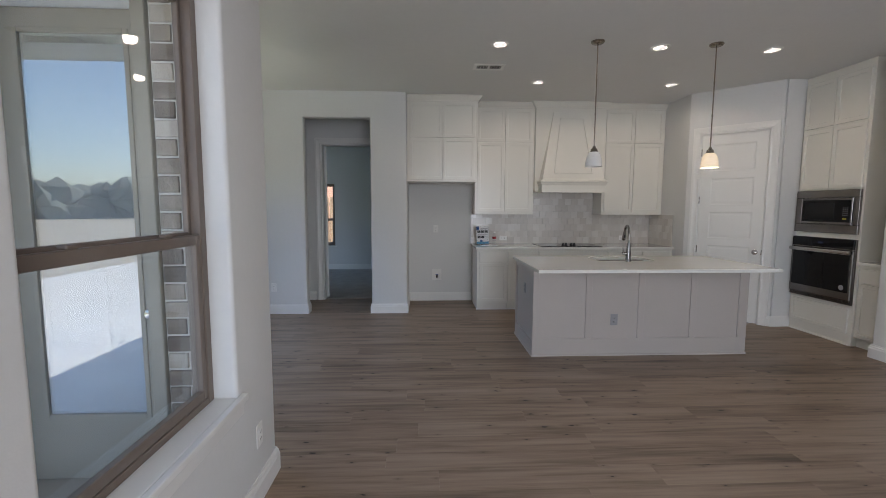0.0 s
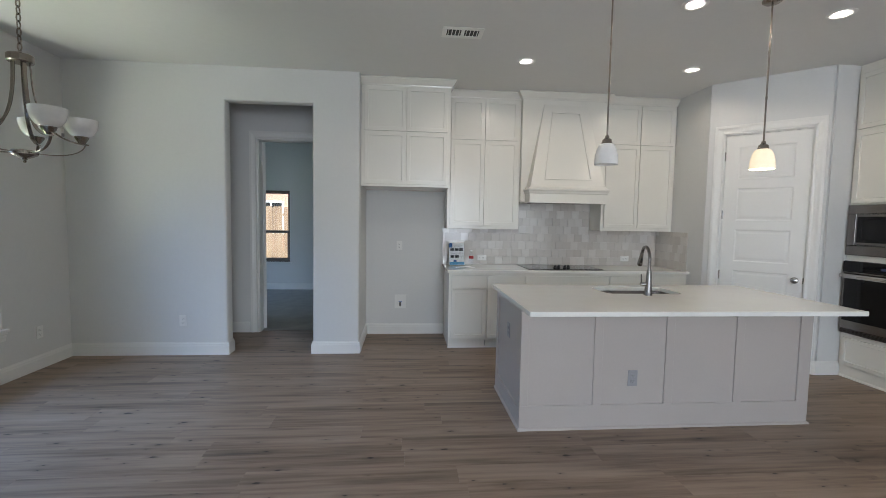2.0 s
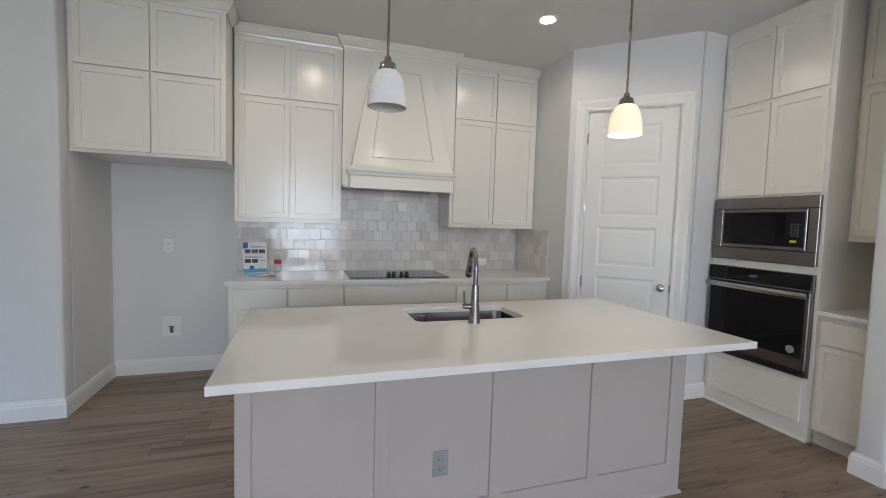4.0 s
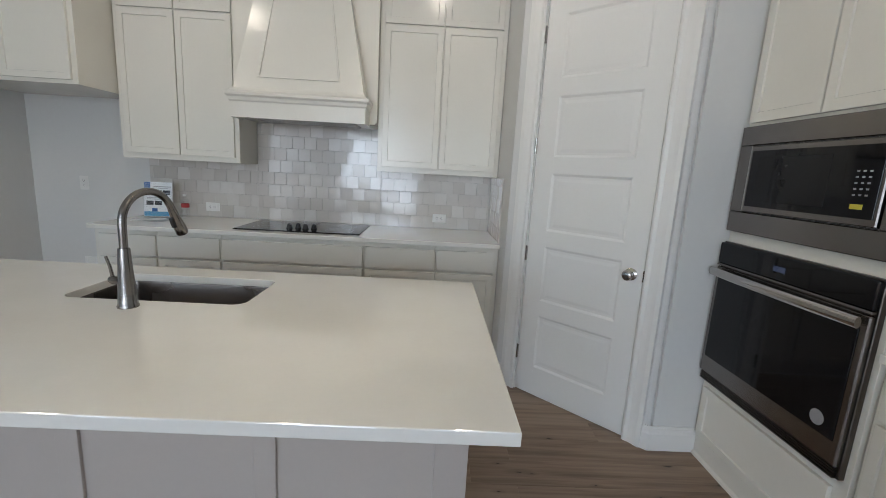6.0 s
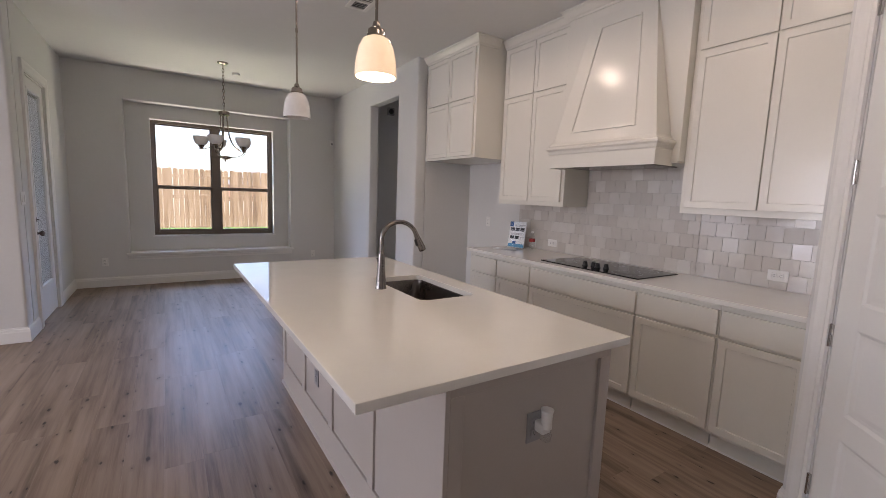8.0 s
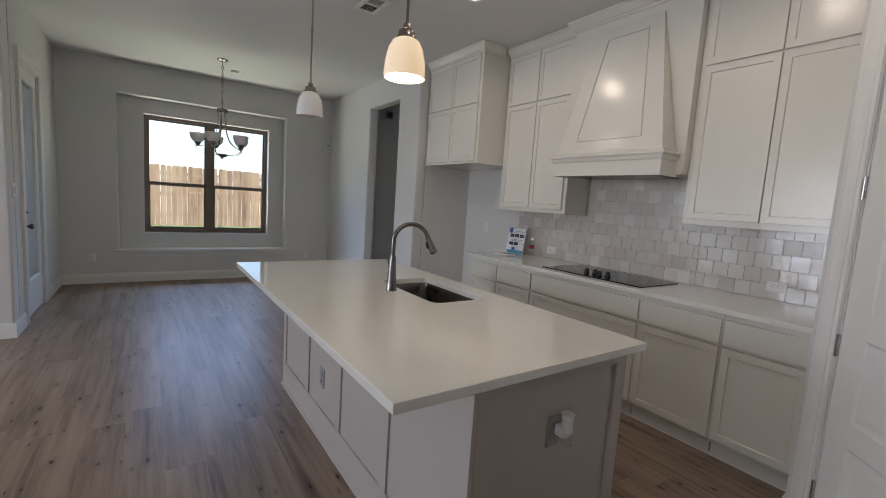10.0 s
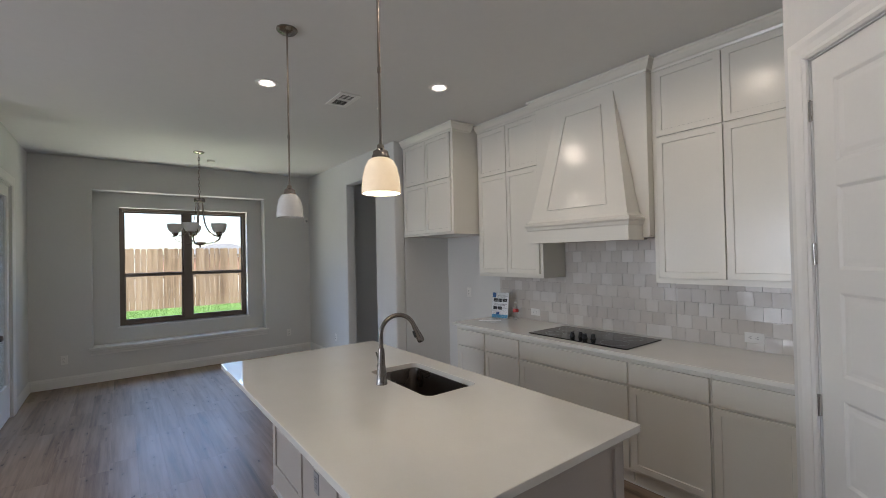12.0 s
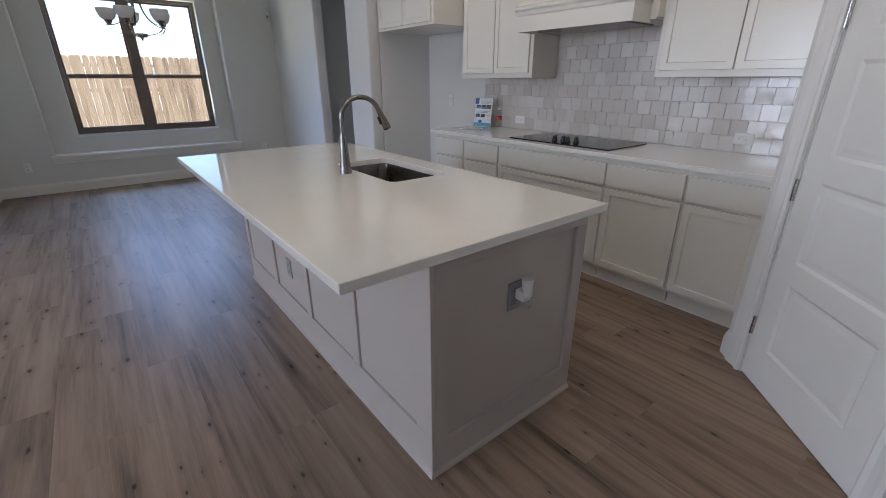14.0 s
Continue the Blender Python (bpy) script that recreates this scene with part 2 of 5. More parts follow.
M_OPAL_ON = frosted_material("opal_glass_lit", (0.80, 0.78, 0.72), (1.0, 0.68, 0.33), 0.20)
M_CANLIGHT = mat("lamp_lens", (0.8, 0.78, 0.74), 0.5, emit=(1.0, 0.90, 0.76), power=2.6)
M_CARPET = mat("carpet", (0.40, 0.385, 0.36), 0.95, var=0.14, big=5, small=160, bump=0.9, bump_scale=420, dist=0.006)
M_GRASS = mat("grass", (0.17, 0.29, 0.08), 0.9, var=0.3, big=0.6, small=25, bump=0.8, bump_scale=60, dist=0.03)
M_CONCRETE = mat("concrete", (0.62, 0.60, 0.56), 0.85, var=0.1, big=1.2, small=35, bump=0.3, bump_scale=90)
M_GROUT = mat("grout", (0.57, 0.545, 0.515), 0.9, var=0.05, bump=0.3)
M_MORTAR = mat("mortar", (0.60, 0.57, 0.52), 0.95, var=0.1, bump=0.5, bump_scale=120)
M_PAPER = mat("paper", (0.78, 0.78, 0.78), 0.55, var=0.02)
M_INK = mat("ink", (0.02, 0.022, 0.028), 0.55, var=0.1)
M_BLUE = mat("blue_ink", (0.02, 0.10, 0.30), 0.5, var=0.1)
M_LIGHTBLUE = mat("light_blue_ink", (0.08, 0.30, 0.52), 0.5, var=0.1)
M_RED = mat("red_label", (0.35, 0.03, 0.03), 0.5, var=0.1)
M_ROOF = mat("roof_shingle", (0.20, 0.195, 0.19), 0.9, var=0.2, big=0.5, small=6, bump=0.5, bump_scale=8, dist=0.03)
M_FARBRICK = mat("far_brick", (0.36, 0.20, 0.14), 0.9, var=0.2, big=0.8, small=9, bump=0.4, bump_scale=14, dist=0.01)
# greyed and paled: the colour stands in for distance haze
M_HAZY_TREE = mat("hazy_foliage", (0.11, 0.12, 0.10), 0.9, var=0.35, big=1.5, small=8)
M_PLANK = plank_material("vinyl_oak", [(0.31, (0.105, 0.072, 0.050)), (0.42, (0.198, 0.140, 0.098)), (0.52, (0.272, 0.197, 0.141)), (0.68, (0.345, 0.258, 0.191))], 0.36, 0.03, bump=0.12)
M_FENCE = plank_material("cedar", [(0.25, (0.075, 0.047, 0.03)), (0.5, (0.215, 0.145, 0.092)), (0.75, (0.31, 0.226, 0.155))], 0.85, 0.2, False, 2)
M_TILE = piece_material("glazed_tile", [(0.0, (0.545, 0.505, 0.46)), (0.35, (0.585, 0.545, 0.50)), (0.75, (0.625, 0.59, 0.545)), (1.0, (0.675, 0.645, 0.605))], 0.16, 15, 0.32, 0.006, 0.18, 0.35)
M_BRICK = piece_material("brick", [(0.0, (0.09, 0.072, 0.058)), (0.35, (0.17, 0.138, 0.11)), (0.65, (0.29, 0.245, 0.195)), (1.0, (0.45, 0.40, 0.34))], 0.9, 45, 0.8, 0.006, 0.4, 0.0, 14)

# ---- building helpers ----


def link(name, bm, material, smooth=False):
    me = bpy.data.meshes.new(name)
    bmesh.ops.recalc_face_normals(bm, faces=bm.faces)
    for f in bm.faces:
        f.smooth = smooth
    bm.to_mesh(me)
    bm.free()
    me.materials.append(material)
    if smooth:
        me.set_sharp_from_angle(angle=radians(38))
    return new(name, me)


def thing(name, m, label, category, group="", kind=""):
    """An Empty at the base of a thing, at the pose m."""
    ob = new(name)
    ob.empty_display_size = 0.1
    ob.matrix_basis = m
    return tagged(ob, label, category, group, kind)


def part(name, bm, material, parent, label="", smooth=False):
    ob = link(name, bm, material, smooth)
    ob.parent = parent
    return tagged(ob, label)


def box(bm, x0, y0, z0, x1, y1, z1, bevel=0.0, segments=1):
    sub = bmesh.new()
    bmesh.ops.create_cube(sub, size=1)
    for v in sub.verts:
        v.co = ((x0 + x1) / 2 + v.co.x * (x1 - x0), (y0 + y1) / 2 + v.co.y * (y1 - y0), (z0 + z1) / 2 + v.co.z * (z1 - z0))
    if bevel:
        bmesh.ops.bevel(sub, geom=sub.edges[:], offset=bevel, segments=segments, profile=0.5, affect="EDGES")
    return merge(bm, sub)


def merge(bm, sub, m=None):
    if m is not None:
        sub.transform(m)
    me = bpy.data.meshes.new("tmp")
    sub.to_mesh(me)
    sub.free()
    bm.from_mesh(me)
    bpy.data.meshes.remove(me)
    return bm


def boxes(*rows, bevel=0.0, segments=1):
    bm = bmesh.new()
    for r in rows:
        box(bm, *r, bevel=bevel, segments=segments)
    return bm


def lathe(profile, steps=24, cap=True):
    """Turns (radius, height) pairs round z."""
    bm = bmesh.new()
    rings = []
    for r, z in profile:
        if r < 1e-5:
            rings.append([bm.verts.new((0, 0, z))])
        else:
            rings.append([bm.verts.new((r * math.cos(2 * math.pi * i / steps), r * math.sin(2 * math.pi * i / steps), z)) for i in range(steps)])
    for a, b in zip(rings, rings[1:]):
        for i in range(steps):
            q = [a[i % len(a)], a[(i + 1) % len(a)], b[(i + 1) % len(b)], b[i % len(b)]]
            q = list(dict.fromkeys(q))
            if len(q) > 2:
                bm.faces.new(q)
    if cap:
        for ring in (rings[0], rings[-1]):
            if len(ring) > 2:
                bm.faces.new(ring)
    return bm


def tube(points, radius, steps=10, radii=None):
    """A round rod along points."""
    bm = bmesh.new()
    pts = [Vector(p) for p in points]
    rings = []
    side = None
    for i, p in enumerate(pts):
        t = (pts[min(i + 1, len(pts) - 1)] - pts[max(i - 1, 0)]).normalized()
        if side is None:
            side = t.orthogonal().normalized()
        side = (side - t * side.dot(t)).normalized()
        up = t.cross(side)
        r = radii[i] if radii else radius
        rings.append([bm.verts.new(p + r * (math.cos(2 * math.pi * k / steps) * side + math.sin(2 * math.pi * k / steps) * up)) for k in range(steps)])
    for a, b in zip(rings, rings[1:]):
        for k in range(steps):
            bm.faces.new((a[k], a[(k + 1) % steps], b[(k + 1) % steps], b[k]))
    bm.faces.new(rings[0])
    bm.faces.new(rings[-1])
    return bm


def sweep(profile, path, closed=False):
    """A moulding: the profile (out, up) along a path in the xy plane, mitred; out is to the right of the way walked."""
    bm = bmesh.new()
    pts = [Vector(p) for p in path]
    n = len(pts)
    rings = []
    for i, p in enumerate(pts):
        a = pts[i - 1] if i or closed else None
        b = pts[(i + 1) % n] if i < n - 1 or closed else None
        d0 = (p - a).normalized() if a is not None else (b - p).normalized()
        d1 = (b - p).normalized() if b is not None else d0
        n0, n1 = Vector((d0.y, -d0.x)), Vector((d1.y, -d1.x))
        nn = (n0 + n1).normalized()
        nn /= max(nn.dot(n0), 0.3)
        rings.append([bm.verts.new((p.x + nn.x * o, p.y + nn.y * o, u)) for o, u in profile])
    k = len(profile)
    pairs = list(zip(rings, rings[1:])) + ([(rings[-1], rings[0])] if closed else [])
    for a, b in pairs:
        for j in range(k):
            bm.faces.new((a[j], a[(j + 1) % k], b[(j + 1) % k], b[j]))
    if not closed:
        bm.faces.new(rings[0])
        bm.faces.new(rings[-1])
    return bm


def arc(cx, cy, r, a0, a1, n=8):
    return [(cx + r * math.cos(radians(a0 + (a1 - a0) * i / n)), cy + r * math.sin(radians(a0 + (a1 - a0) * i / n))) for i in range(n + 1)]


def wall(name, p0, p1, depth, holes=(), z0=0.0, z1=3.02, round_holes=0.0, round_start=0.0, round_end=0.0, material=None):
    """A wall whose face runs from p0 to p1, with its thickness to the left of that way and openings (u0, z0, u1, z1) through it."""
    p0, p1 = Vector(p0), Vector(p1)
    u = (p1 - p0).normalized()
    length = (p1 - p0).length
    left = Vector((-u.y, u.x))
    us = sorted({0.0, length, *(h[0] for h in holes), *(h[2] for h in holes)})
    zs = sorted({z0, z1, *(h[1] for h in holes), *(h[3] for h in holes)})
    solid = {}
    for i in range(len(us) - 1):
        for j in range(len(zs) - 1):
            mu, mz = (us[i] + us[i + 1]) / 2, (zs[j] + zs[j + 1]) / 2
            solid[i, j] = not any(h[0] < mu < h[2] and h[1] < mz < h[3] for h in holes)
    bm = bmesh.new()
    vs = {}

    def v(i, j, k):
        if (i, j, k) not in vs:
            q = p0 + u * us[i] + left * (depth * k)
            vs[i, j, k] = bm.verts.new((q.x, q.y, zs[j]))
        return vs[i, j, k]
    for (i, j), s in solid.items():
        if not s:
            continue
        for k in (0, 1):
            bm.faces.new((v(i, j, k), v(i + 1, j, k), v(i + 1, j + 1, k), v(i, j + 1, k)))
        for di, dj, a, b in ((-1, 0, (i, j), (i, j + 1)), (1, 0, (i + 1, j), (i + 1, j + 1)), (0, -1, (i, j), (i + 1, j)), (0, 1, (i, j + 1), (i + 1, j + 1))):
            if not solid.get((i + di, j + dj)):
                bm.faces.new((v(*a, 0), v(*b, 0), v(*b, 1), v(*a, 1)))
    bmesh.ops.recalc_face_normals(bm, faces=bm.faces)
    if round_holes or round_start or round_end:
        edges = []
        for e in bm.edges:
            if len(e.link_faces) != 2 or e.calc_face_angle(0) < 1:
                continue
            m = (e.verts[0].co + e.verts[1].co) / 2
            along = (Vector((m.x, m.y)) - p0).dot(u)
            across = (Vector((m.x, m.y)) - p0).dot(left)
            d = (e.verts[1].co - e.verts[0].co).normalized()
            if abs(Vector((d.x, d.y)).dot(left)) > 0.9:
                continue
            upright = abs(d.z) > 0.9
            if upright and ((round_start and along < 1e-4) or (round_end and along > length - 1e-4)):
                edges.append(e)
            elif round_holes and any(h[0] - 1e-4 <= along <= h[2] + 1e-4 and h[1] - 1e-4 <= m.z <= h[3] + 1e-4 for h in holes) and m.z > z0 + 1e-3 and m.z < z1 - 1e-3:
                edges.append(e)
        r = max(round_holes, round_start, round_end)
        bmesh.ops.bevel(bm, geom=edges, offset=r, segments=4, profile=0.5, affect="EDGES")
    ob = link(name, bm, material or M_WALL, True)
    return tagged(ob, "painted drywall wall in warm light grey", "wall", kind="structure")


BASE = [(0, 0), (0.016, 0), (0.016, 0.095), (0.013, 0.102), (0.011, 0.118), (0.006, 0.124), (0.005, 0.135), (0, 0.135)]
SHOE = [(0, 0), (0.012, 0), (0.010, 0.012), (0, 0.02)]
CASING = [(0, 0), (0, 0.012), (0.012, 0.018), (0.03, 0.012), (0.055, 0.016), (0.075, 0.022), (0.098, 0.022), (0.102, 0)]
CROWN = [(0, 0), (0.008, 0), (0.012, 0.016), (0.022, 0.022), (0.045, 0.052), (0.052, 0.066), (0.06, 0.07), (0.06, 0.085), (0, 0.085)]


def baseboard(*path):
    ob = link("baseboard", sweep(BASE, path), M_TRIM)
    return tagged(ob, "white painted wooden baseboard with a moulded top", "baseboard", kind="structure")


def shaker(x0, z0, x1, z1, rail=0.058, thick=0.02, recess=0.008):
    """A framed cabinet door or drawer front that faces -y, its back at y = 0."""
    bm = boxes((x0, -thick, z0, x1, 0, z1), bevel=0.0018)
    bm.faces.ensure_lookup_table()
    f = max((f for f in bm.faces if f.normal.y < -0.99), key=lambda f: f.calc_area())
    if rail:
        bmesh.ops.inset_individual(bm, faces=[f], thickness=rail, depth=0)
        bmesh.ops.inset_individual(bm, faces=[f], thickness=0.004, depth=-recess)
    return bm


def slab_front(x0, z0, x1, z1, thick=0.02):
    return boxes((x0, -thick, z0, x1, 0, z1), bevel=0.003, segments=2)


def casing_round(parent, u0, u1, h, m, material=None):
    """A moulded casing round a doorway, in the plane y = 0 of its parent, facing -y."""
    bm = sweep([(o, d) for o, d in CASING], [(u1, 0), (u1, h), (u0, h), (u0, 0)])
    bm.transform(Matrix(((1, 0, 0, 0), (0, 0, -1, 0), (0, 1, 0, 0), (0, 0, 0, 1))))
    if m is not None:
        bm.transform(m)
    return part("casing", bm, material or M_TRIM, parent)


def panel_door_bm(w, h, panels=5):
    """A moulded door leaf with level sunk panels on both faces; hinge edge at x = 0, thickness 0.035 to +y."""
    stile, top, bottom, mid = 0.12, 0.125, 0.2, 0.10
    ph = (h - top - bottom - mid * (panels - 1)) / panels
    bm = boxes((0.001, 0.008, 0.009, w - 0.001, 0.027, h - 0.001))
    for y0, y1, s in ((0.0, 0.0078, -1), (0.0272, 0.035, 1)):
        for x0, x1 in ((0, stile), (w - stile, w)):
            box(bm, x0, y0, 0.008, x1, y1, h)
        z = 0.008
        for i in range(panels + 1):
            z1 = h if i == panels else bottom + i * (ph + mid)
            box(bm, stile - 0.003, y0 + 0.0002, z, w - stile + 0.003, y1 - 0.0002, z1)
            if i < panels:
                ya, yb, yc = (-0.0004, 0.0065, 0.0042) if s < 0 else (0.0354, 0.0285, 0.0308)
                loops = []
                for d, y in ((-0.002, ya), (0.012, yb), (0.026, yb), (0.044, yc)):
                    xa, xb, za, zb = stile + d, w - stile - d, z1 + d, z1 + ph - d
                    loops.append([bm.verts.new((x, y, v)) for x, v in ((xa, za), (xb, za), (xb, zb), (xa, zb))])
                for p, q in zip(loops, loops[1:]):
                    for k in range(4):
                        bm.faces.new((p[k], p[(k + 1) % 4], q[(k + 1) % 4], q[k]))
                bm.faces.new(loops[-1])
            z = z1 + ph
    return bm


def knob(parent, x, y, z, out=-1, material=None):
    pr = [(0.0, 0), (0.033, 0), (0.033, 0.006), (0.026, 0.01), (0.012, 0.013), (0.011, 0.03), (0.018, 0.036), (0.027, 0.046), (0.029, 0.055), (0.024, 0.064), (0.012, 0.068), (0, 0.069)]
    bm = lathe(pr, 28)
    bm.transform(pose(x, y, z, 90 if out < 0 else -90))
    return part("knob", bm, material or M_CHROME, parent, "polished round metal knob", True)


def outlet(x, y, z, rz, label, plate=None, turned=False, slots="outlet"):
    """A wall plate with its sockets; it faces -y before the turn rz."""
    ob = thing("power_outlet" if slots == "outlet" else "light_switch", pose(x, y, z, 0, 90 if turned else 0, rz), label, "outlet" if slots == "outlet" else "switch")
    part("plate", boxes((-0.036, -0.006, -0.058, 0.036, 0, 0.058), bevel=0.003, segments=2), plate or M_PLATE, ob)
    if slots == "outlet":
        for s in (-1, 1):
            body = part("socket", boxes((-0.017, -0.009, s * 0.02 - 0.014, 0.017, -0.004, s * 0.02 + 0.014), bevel=0.002), plate or M_PLATE, ob)
            part("slot_shade", boxes((-0.008, -0.0096, s * 0.02 - 0.004, -0.006, -0.0088, s * 0.02 + 0.006), (0.006, -0.0096, s * 0.02 - 0.004, 0.008, -0.0088, s * 0.02 + 0.006), (-0.002, -0.0096, s * 0.02 - 0.011, 0.002, -0.0088, s * 0.02 - 0.007)), M_SLOT_SHADE, body)
    else:
        part("rocker", boxes((-0.016, -0.011, -0.033, 0.016, -0.004, 0.033), bevel=0.002), plate or M_PLATE, ob)
    return ob


def hung_window(name, m, w, h, label, units=1):
    """Single-hung windows side by side; faces -y, base at the origin's middle, depth 0.07 to +y."""
    ob = thing(name, m, label, "window", kind="structure")
    f, d = 0.042, 0.07
    part("window_frame", boxes((-w / 2, 0, 0, -w / 2 + f, d, h), (w / 2 - f, 0, 0, w / 2, d, h), (-w / 2 + f, 0, h - f, w / 2 - f, d, h), (-w / 2 + f, 0, 0, w / 2 - f, d, f), bevel=0.003), M_BRONZE, ob)
    uw = (w - 2 * f) / units
    for i in range(1, units):
        x = -w / 2 + f + uw * i
        part("mullion", boxes((x - 0.05, -0.004, f - 0.002, x + 0.05, d, h - f + 0.002), bevel=0.003), M_BRONZE, ob)
    for i in range(units):
        a = -w / 2 + f + uw * i + (0.05 if i else 0)
        b = -w / 2 + f + uw * (i + 1) - (0.05 if i < units - 1 else 0)
        mid = h * 0.434
        s = 0.03
        low = part("lower_sash", boxes((a, 0.006, f, a + s, 0.034, mid), (b - s, 0.006, f, b, 0.034, mid), (a + s, 0.006, f, b - s, 0.034, f + s + 0.01), (a + s, 0.006, mid - 0.042, b - s, 0.034, mid), bevel=0.003), M_BRONZE, ob)
        up = part("upper_sash", boxes((a, 0.038, mid - 0.02, a + s * 0.7, 0.062, h - f), (b - s * 0.7, 0.038, mid - 0.02, b, 0.062, h - f), (a + s * 0.7, 0.038, h - f - s * 0.7, b - s * 0.7, 0.062, h - f), (a + s * 0.7, 0.038, mid - 0.02, b - s * 0.7, 0.062, mid + 0.012), bevel=0.003), M_BRONZE, ob)
        for sash, z0, z1, y in ((low, f + s, mid - 0.04, 0.02), (up, mid, h - f - s * 0.6, 0.05)):
            pane = part("pane", boxes((a + s * 0.6, y, z0, b - s * 0.6, y + 0.004, z1)), M_GLASS, sash)
            pane.visible_shadow = False
        lx = a + (b - a) * 0.25
        for x in (lx, b - (b - a) * 0.25):
            part("sash_lock", boxes((x - 0.022, 0.002, mid, x + 0.022, 0.03, mid + 0.014), bevel=0.004), M_BRONZE, low)
    return ob


# ---- structure ----
CEIL = 3.02
NW, NN, BW = -0.22, 7.36, 8.17      # nook's far wall, nook's wall with the hall opening, kitchen's back wall
WEST, NS = 2.13, 3.765              # living room's window wall, nook's door wall
SIDE = 6.585                        # short wall beside the range counter

wall("wall_nook_west", (NW, NS), (NW, NN + 0.14), 0.20, [(4.39 - NS, 0.44, 6.605 - NS, 2.60)], round_holes=0.016)
wall("wall_niche_back", (NW - 0.20, NS), (NW - 0.20, NN + 0.14), 0.17, [(4.685 - NS, 0.69, 6.38 - NS, 2.395)])
wall("wall_nook_north", (NW, NN), (2.725, NN), 0.14, [(1.345 - NW, 0.0, 2.232 - NW, 2.675)], round_holes=0.02, round_end=0.02)
wall("wall_fridge_side", (2.725, NN + 0.14), (2.725, 8.42), 0.12)
wall("wall_kitchen_back", (2.725, BW), (SIDE + 0.1, BW), 0.14)
wall("wall_kitchen_side", (SIDE, BW), (SIDE, 7.245), 0.10)
PU = (0.165, 0.884)                 # pantry door's edges along its wall
wall("wall_pantry", (SIDE, 7.245), (7.305, 6.525), 0.12, [(PU[0] - 0.012, 0, PU[1] + 0.012, 2.45)], round_end=0.02)
wall("wall_oven_side", (7.325, 6.525), (8.26, 6.525), 0.12)
wall("wall_cabinet_niche_back", (8.12, 6.525), (8.12, 5.40), 0.14)
wall("wall_wing", (7.42, 5.26), (10.0, 5.26), 0.14, round_start=0.02)
wall("wall_east", (10.0, 5.40), (10.0, SOUTH), 0.2)
wall("wall_south", (10.2, SOUTH), (1.93, SOUTH), 0.2, [(2.05, 0.6, 4.05, 2.6), (4.85, 0.6, 6.85, 2.6)])
# the second opening is unseen, added for the west lamp
wall("wall_living_west", (WEST, SOUTH), (WEST, NS), 0.20, [(2.365 - SOUTH, 0.61, 3.315 - SOUTH, 2.33), (-0.85 - SOUTH, 0.66, 0.85 - SOUTH, 2.38)], round_holes=0.012, round_end=0.02)
wall("wall_nook_south", (1.93, NS), (NW - 0.37, NS), 0.20, [(1.93 - 1.65, 0, 1.93 - 0.81, 2.46)])
wall("wall_hall_west", (0.95, NN + 0.14), (0.95, 8.28), 0.14)
wall("wall_hall_north", (0.81, 8.28), (2.615, 8.28), 0.14, [(1.36 - 0.81, 0, 2.17 - 0.81, 2.46)])
wall("wall_bedroom_north", (0.15, 11.65), (3.2, 11.65), 0.17, [(0.05, 0.57, 0.71, 2.03)])
wall("wall_bedroom_bay", (-1.3, 10.2), (0.15, 11.65), 0.17, [(1.12, 0.57, 1.86, 2.03)])
# this wall's opening and window are unseen, added to let in the bedroom lamp
wall("wall_bedroom_west", (-1.3, 8.28), (-1.3, 10.2), 0.17, [(0.57, 0.66, 1.47, 2.3)])
hung_window("added_window_8", pose(-1.38, 9.3, 0.66, 0, 0, 90), 0.9, 1.64, "dark bronze single-hung bedroom window")
wall("wall_bedroom_east", (3.2, 11.65), (3.2, 8.42), 0.14)
wall("wall_bedroom_south", (0.81, 8.42), (-1.3, 8.42), 0.14)
wall("wall_bedroom_south_end", (3.34, 8.42), (2.735, 8.42), 0.14)

CANS = ((3.68, 5.637), (5.24, 5.637), (6.365, 5.637), (4.37, 6.835), (6.06, 6.835))
HOLE = 0.061
cuts_x = sorted([1.93, 10.2] + [x + d for x, y in CANS for d in (-HOLE, HOLE)])
cuts_y = sorted([SOUTH - 0.2, 8.42] + [y + d for y in (5.637, 6.835) for d in (-HOLE, HOLE)])
slabs = [(1.93, SOUTH - 0.2, CEIL + 0.06, 10.2, 8.42, CEIL + 0.12), (-0.6, 3.52, CEIL, 1.93, 8.42, CEIL + 0.12), (-1.5, 8.42, CEIL, 3.4, 11.85, CEIL + 0.12)]
for xa, xb in zip(cuts_x, cuts_x[1:]):
    for ya, yb in zip(cuts_y, cuts_y[1:]):
        if not any(xa < x < xb and ya < y < yb for x, y in CANS):
            slabs.append((xa, ya, CEIL, xb, yb, CEIL + 0.06))
tagged(link("ceiling", boxes(*slabs), M_CEIL), "flat painted drywall ceiling in off-white", "ceiling", kind="structure")
floor = tagged(link("floor", boxes((1.93, SOUTH - 0.2, -0.16, 10.2, 8.35, -0.008), (-0.6, 3.62, -0.16, 1.93, 8.35, -0.008)), M_MORTAR), "grey-brown oak-look vinyl plank floor", "floor", kind="structure")
tagged(link("bedroom_floor", boxes((-1.5, 8.352, -0.16, 3.4, 11.85, 0.008)), M_CARPET), "grey cut-pile carpet on the bedroom floor", "carpet", kind="structure")

# baseboards; the wall is on the left of the way walked
baseboard((NW, NN), (1.345, NN), (1.345, NN + 0.14))
baseboard((2.232, NN + 0.14), (2.232, NN), (2.725, NN), (2.725, BW), (3.72, BW))
baseboard((NW, NS), (NW, NN))
baseboard((WEST, SOUTH), (WEST, NS), (1.76, NS))
baseboard((0.70, NS), (NW, NS))
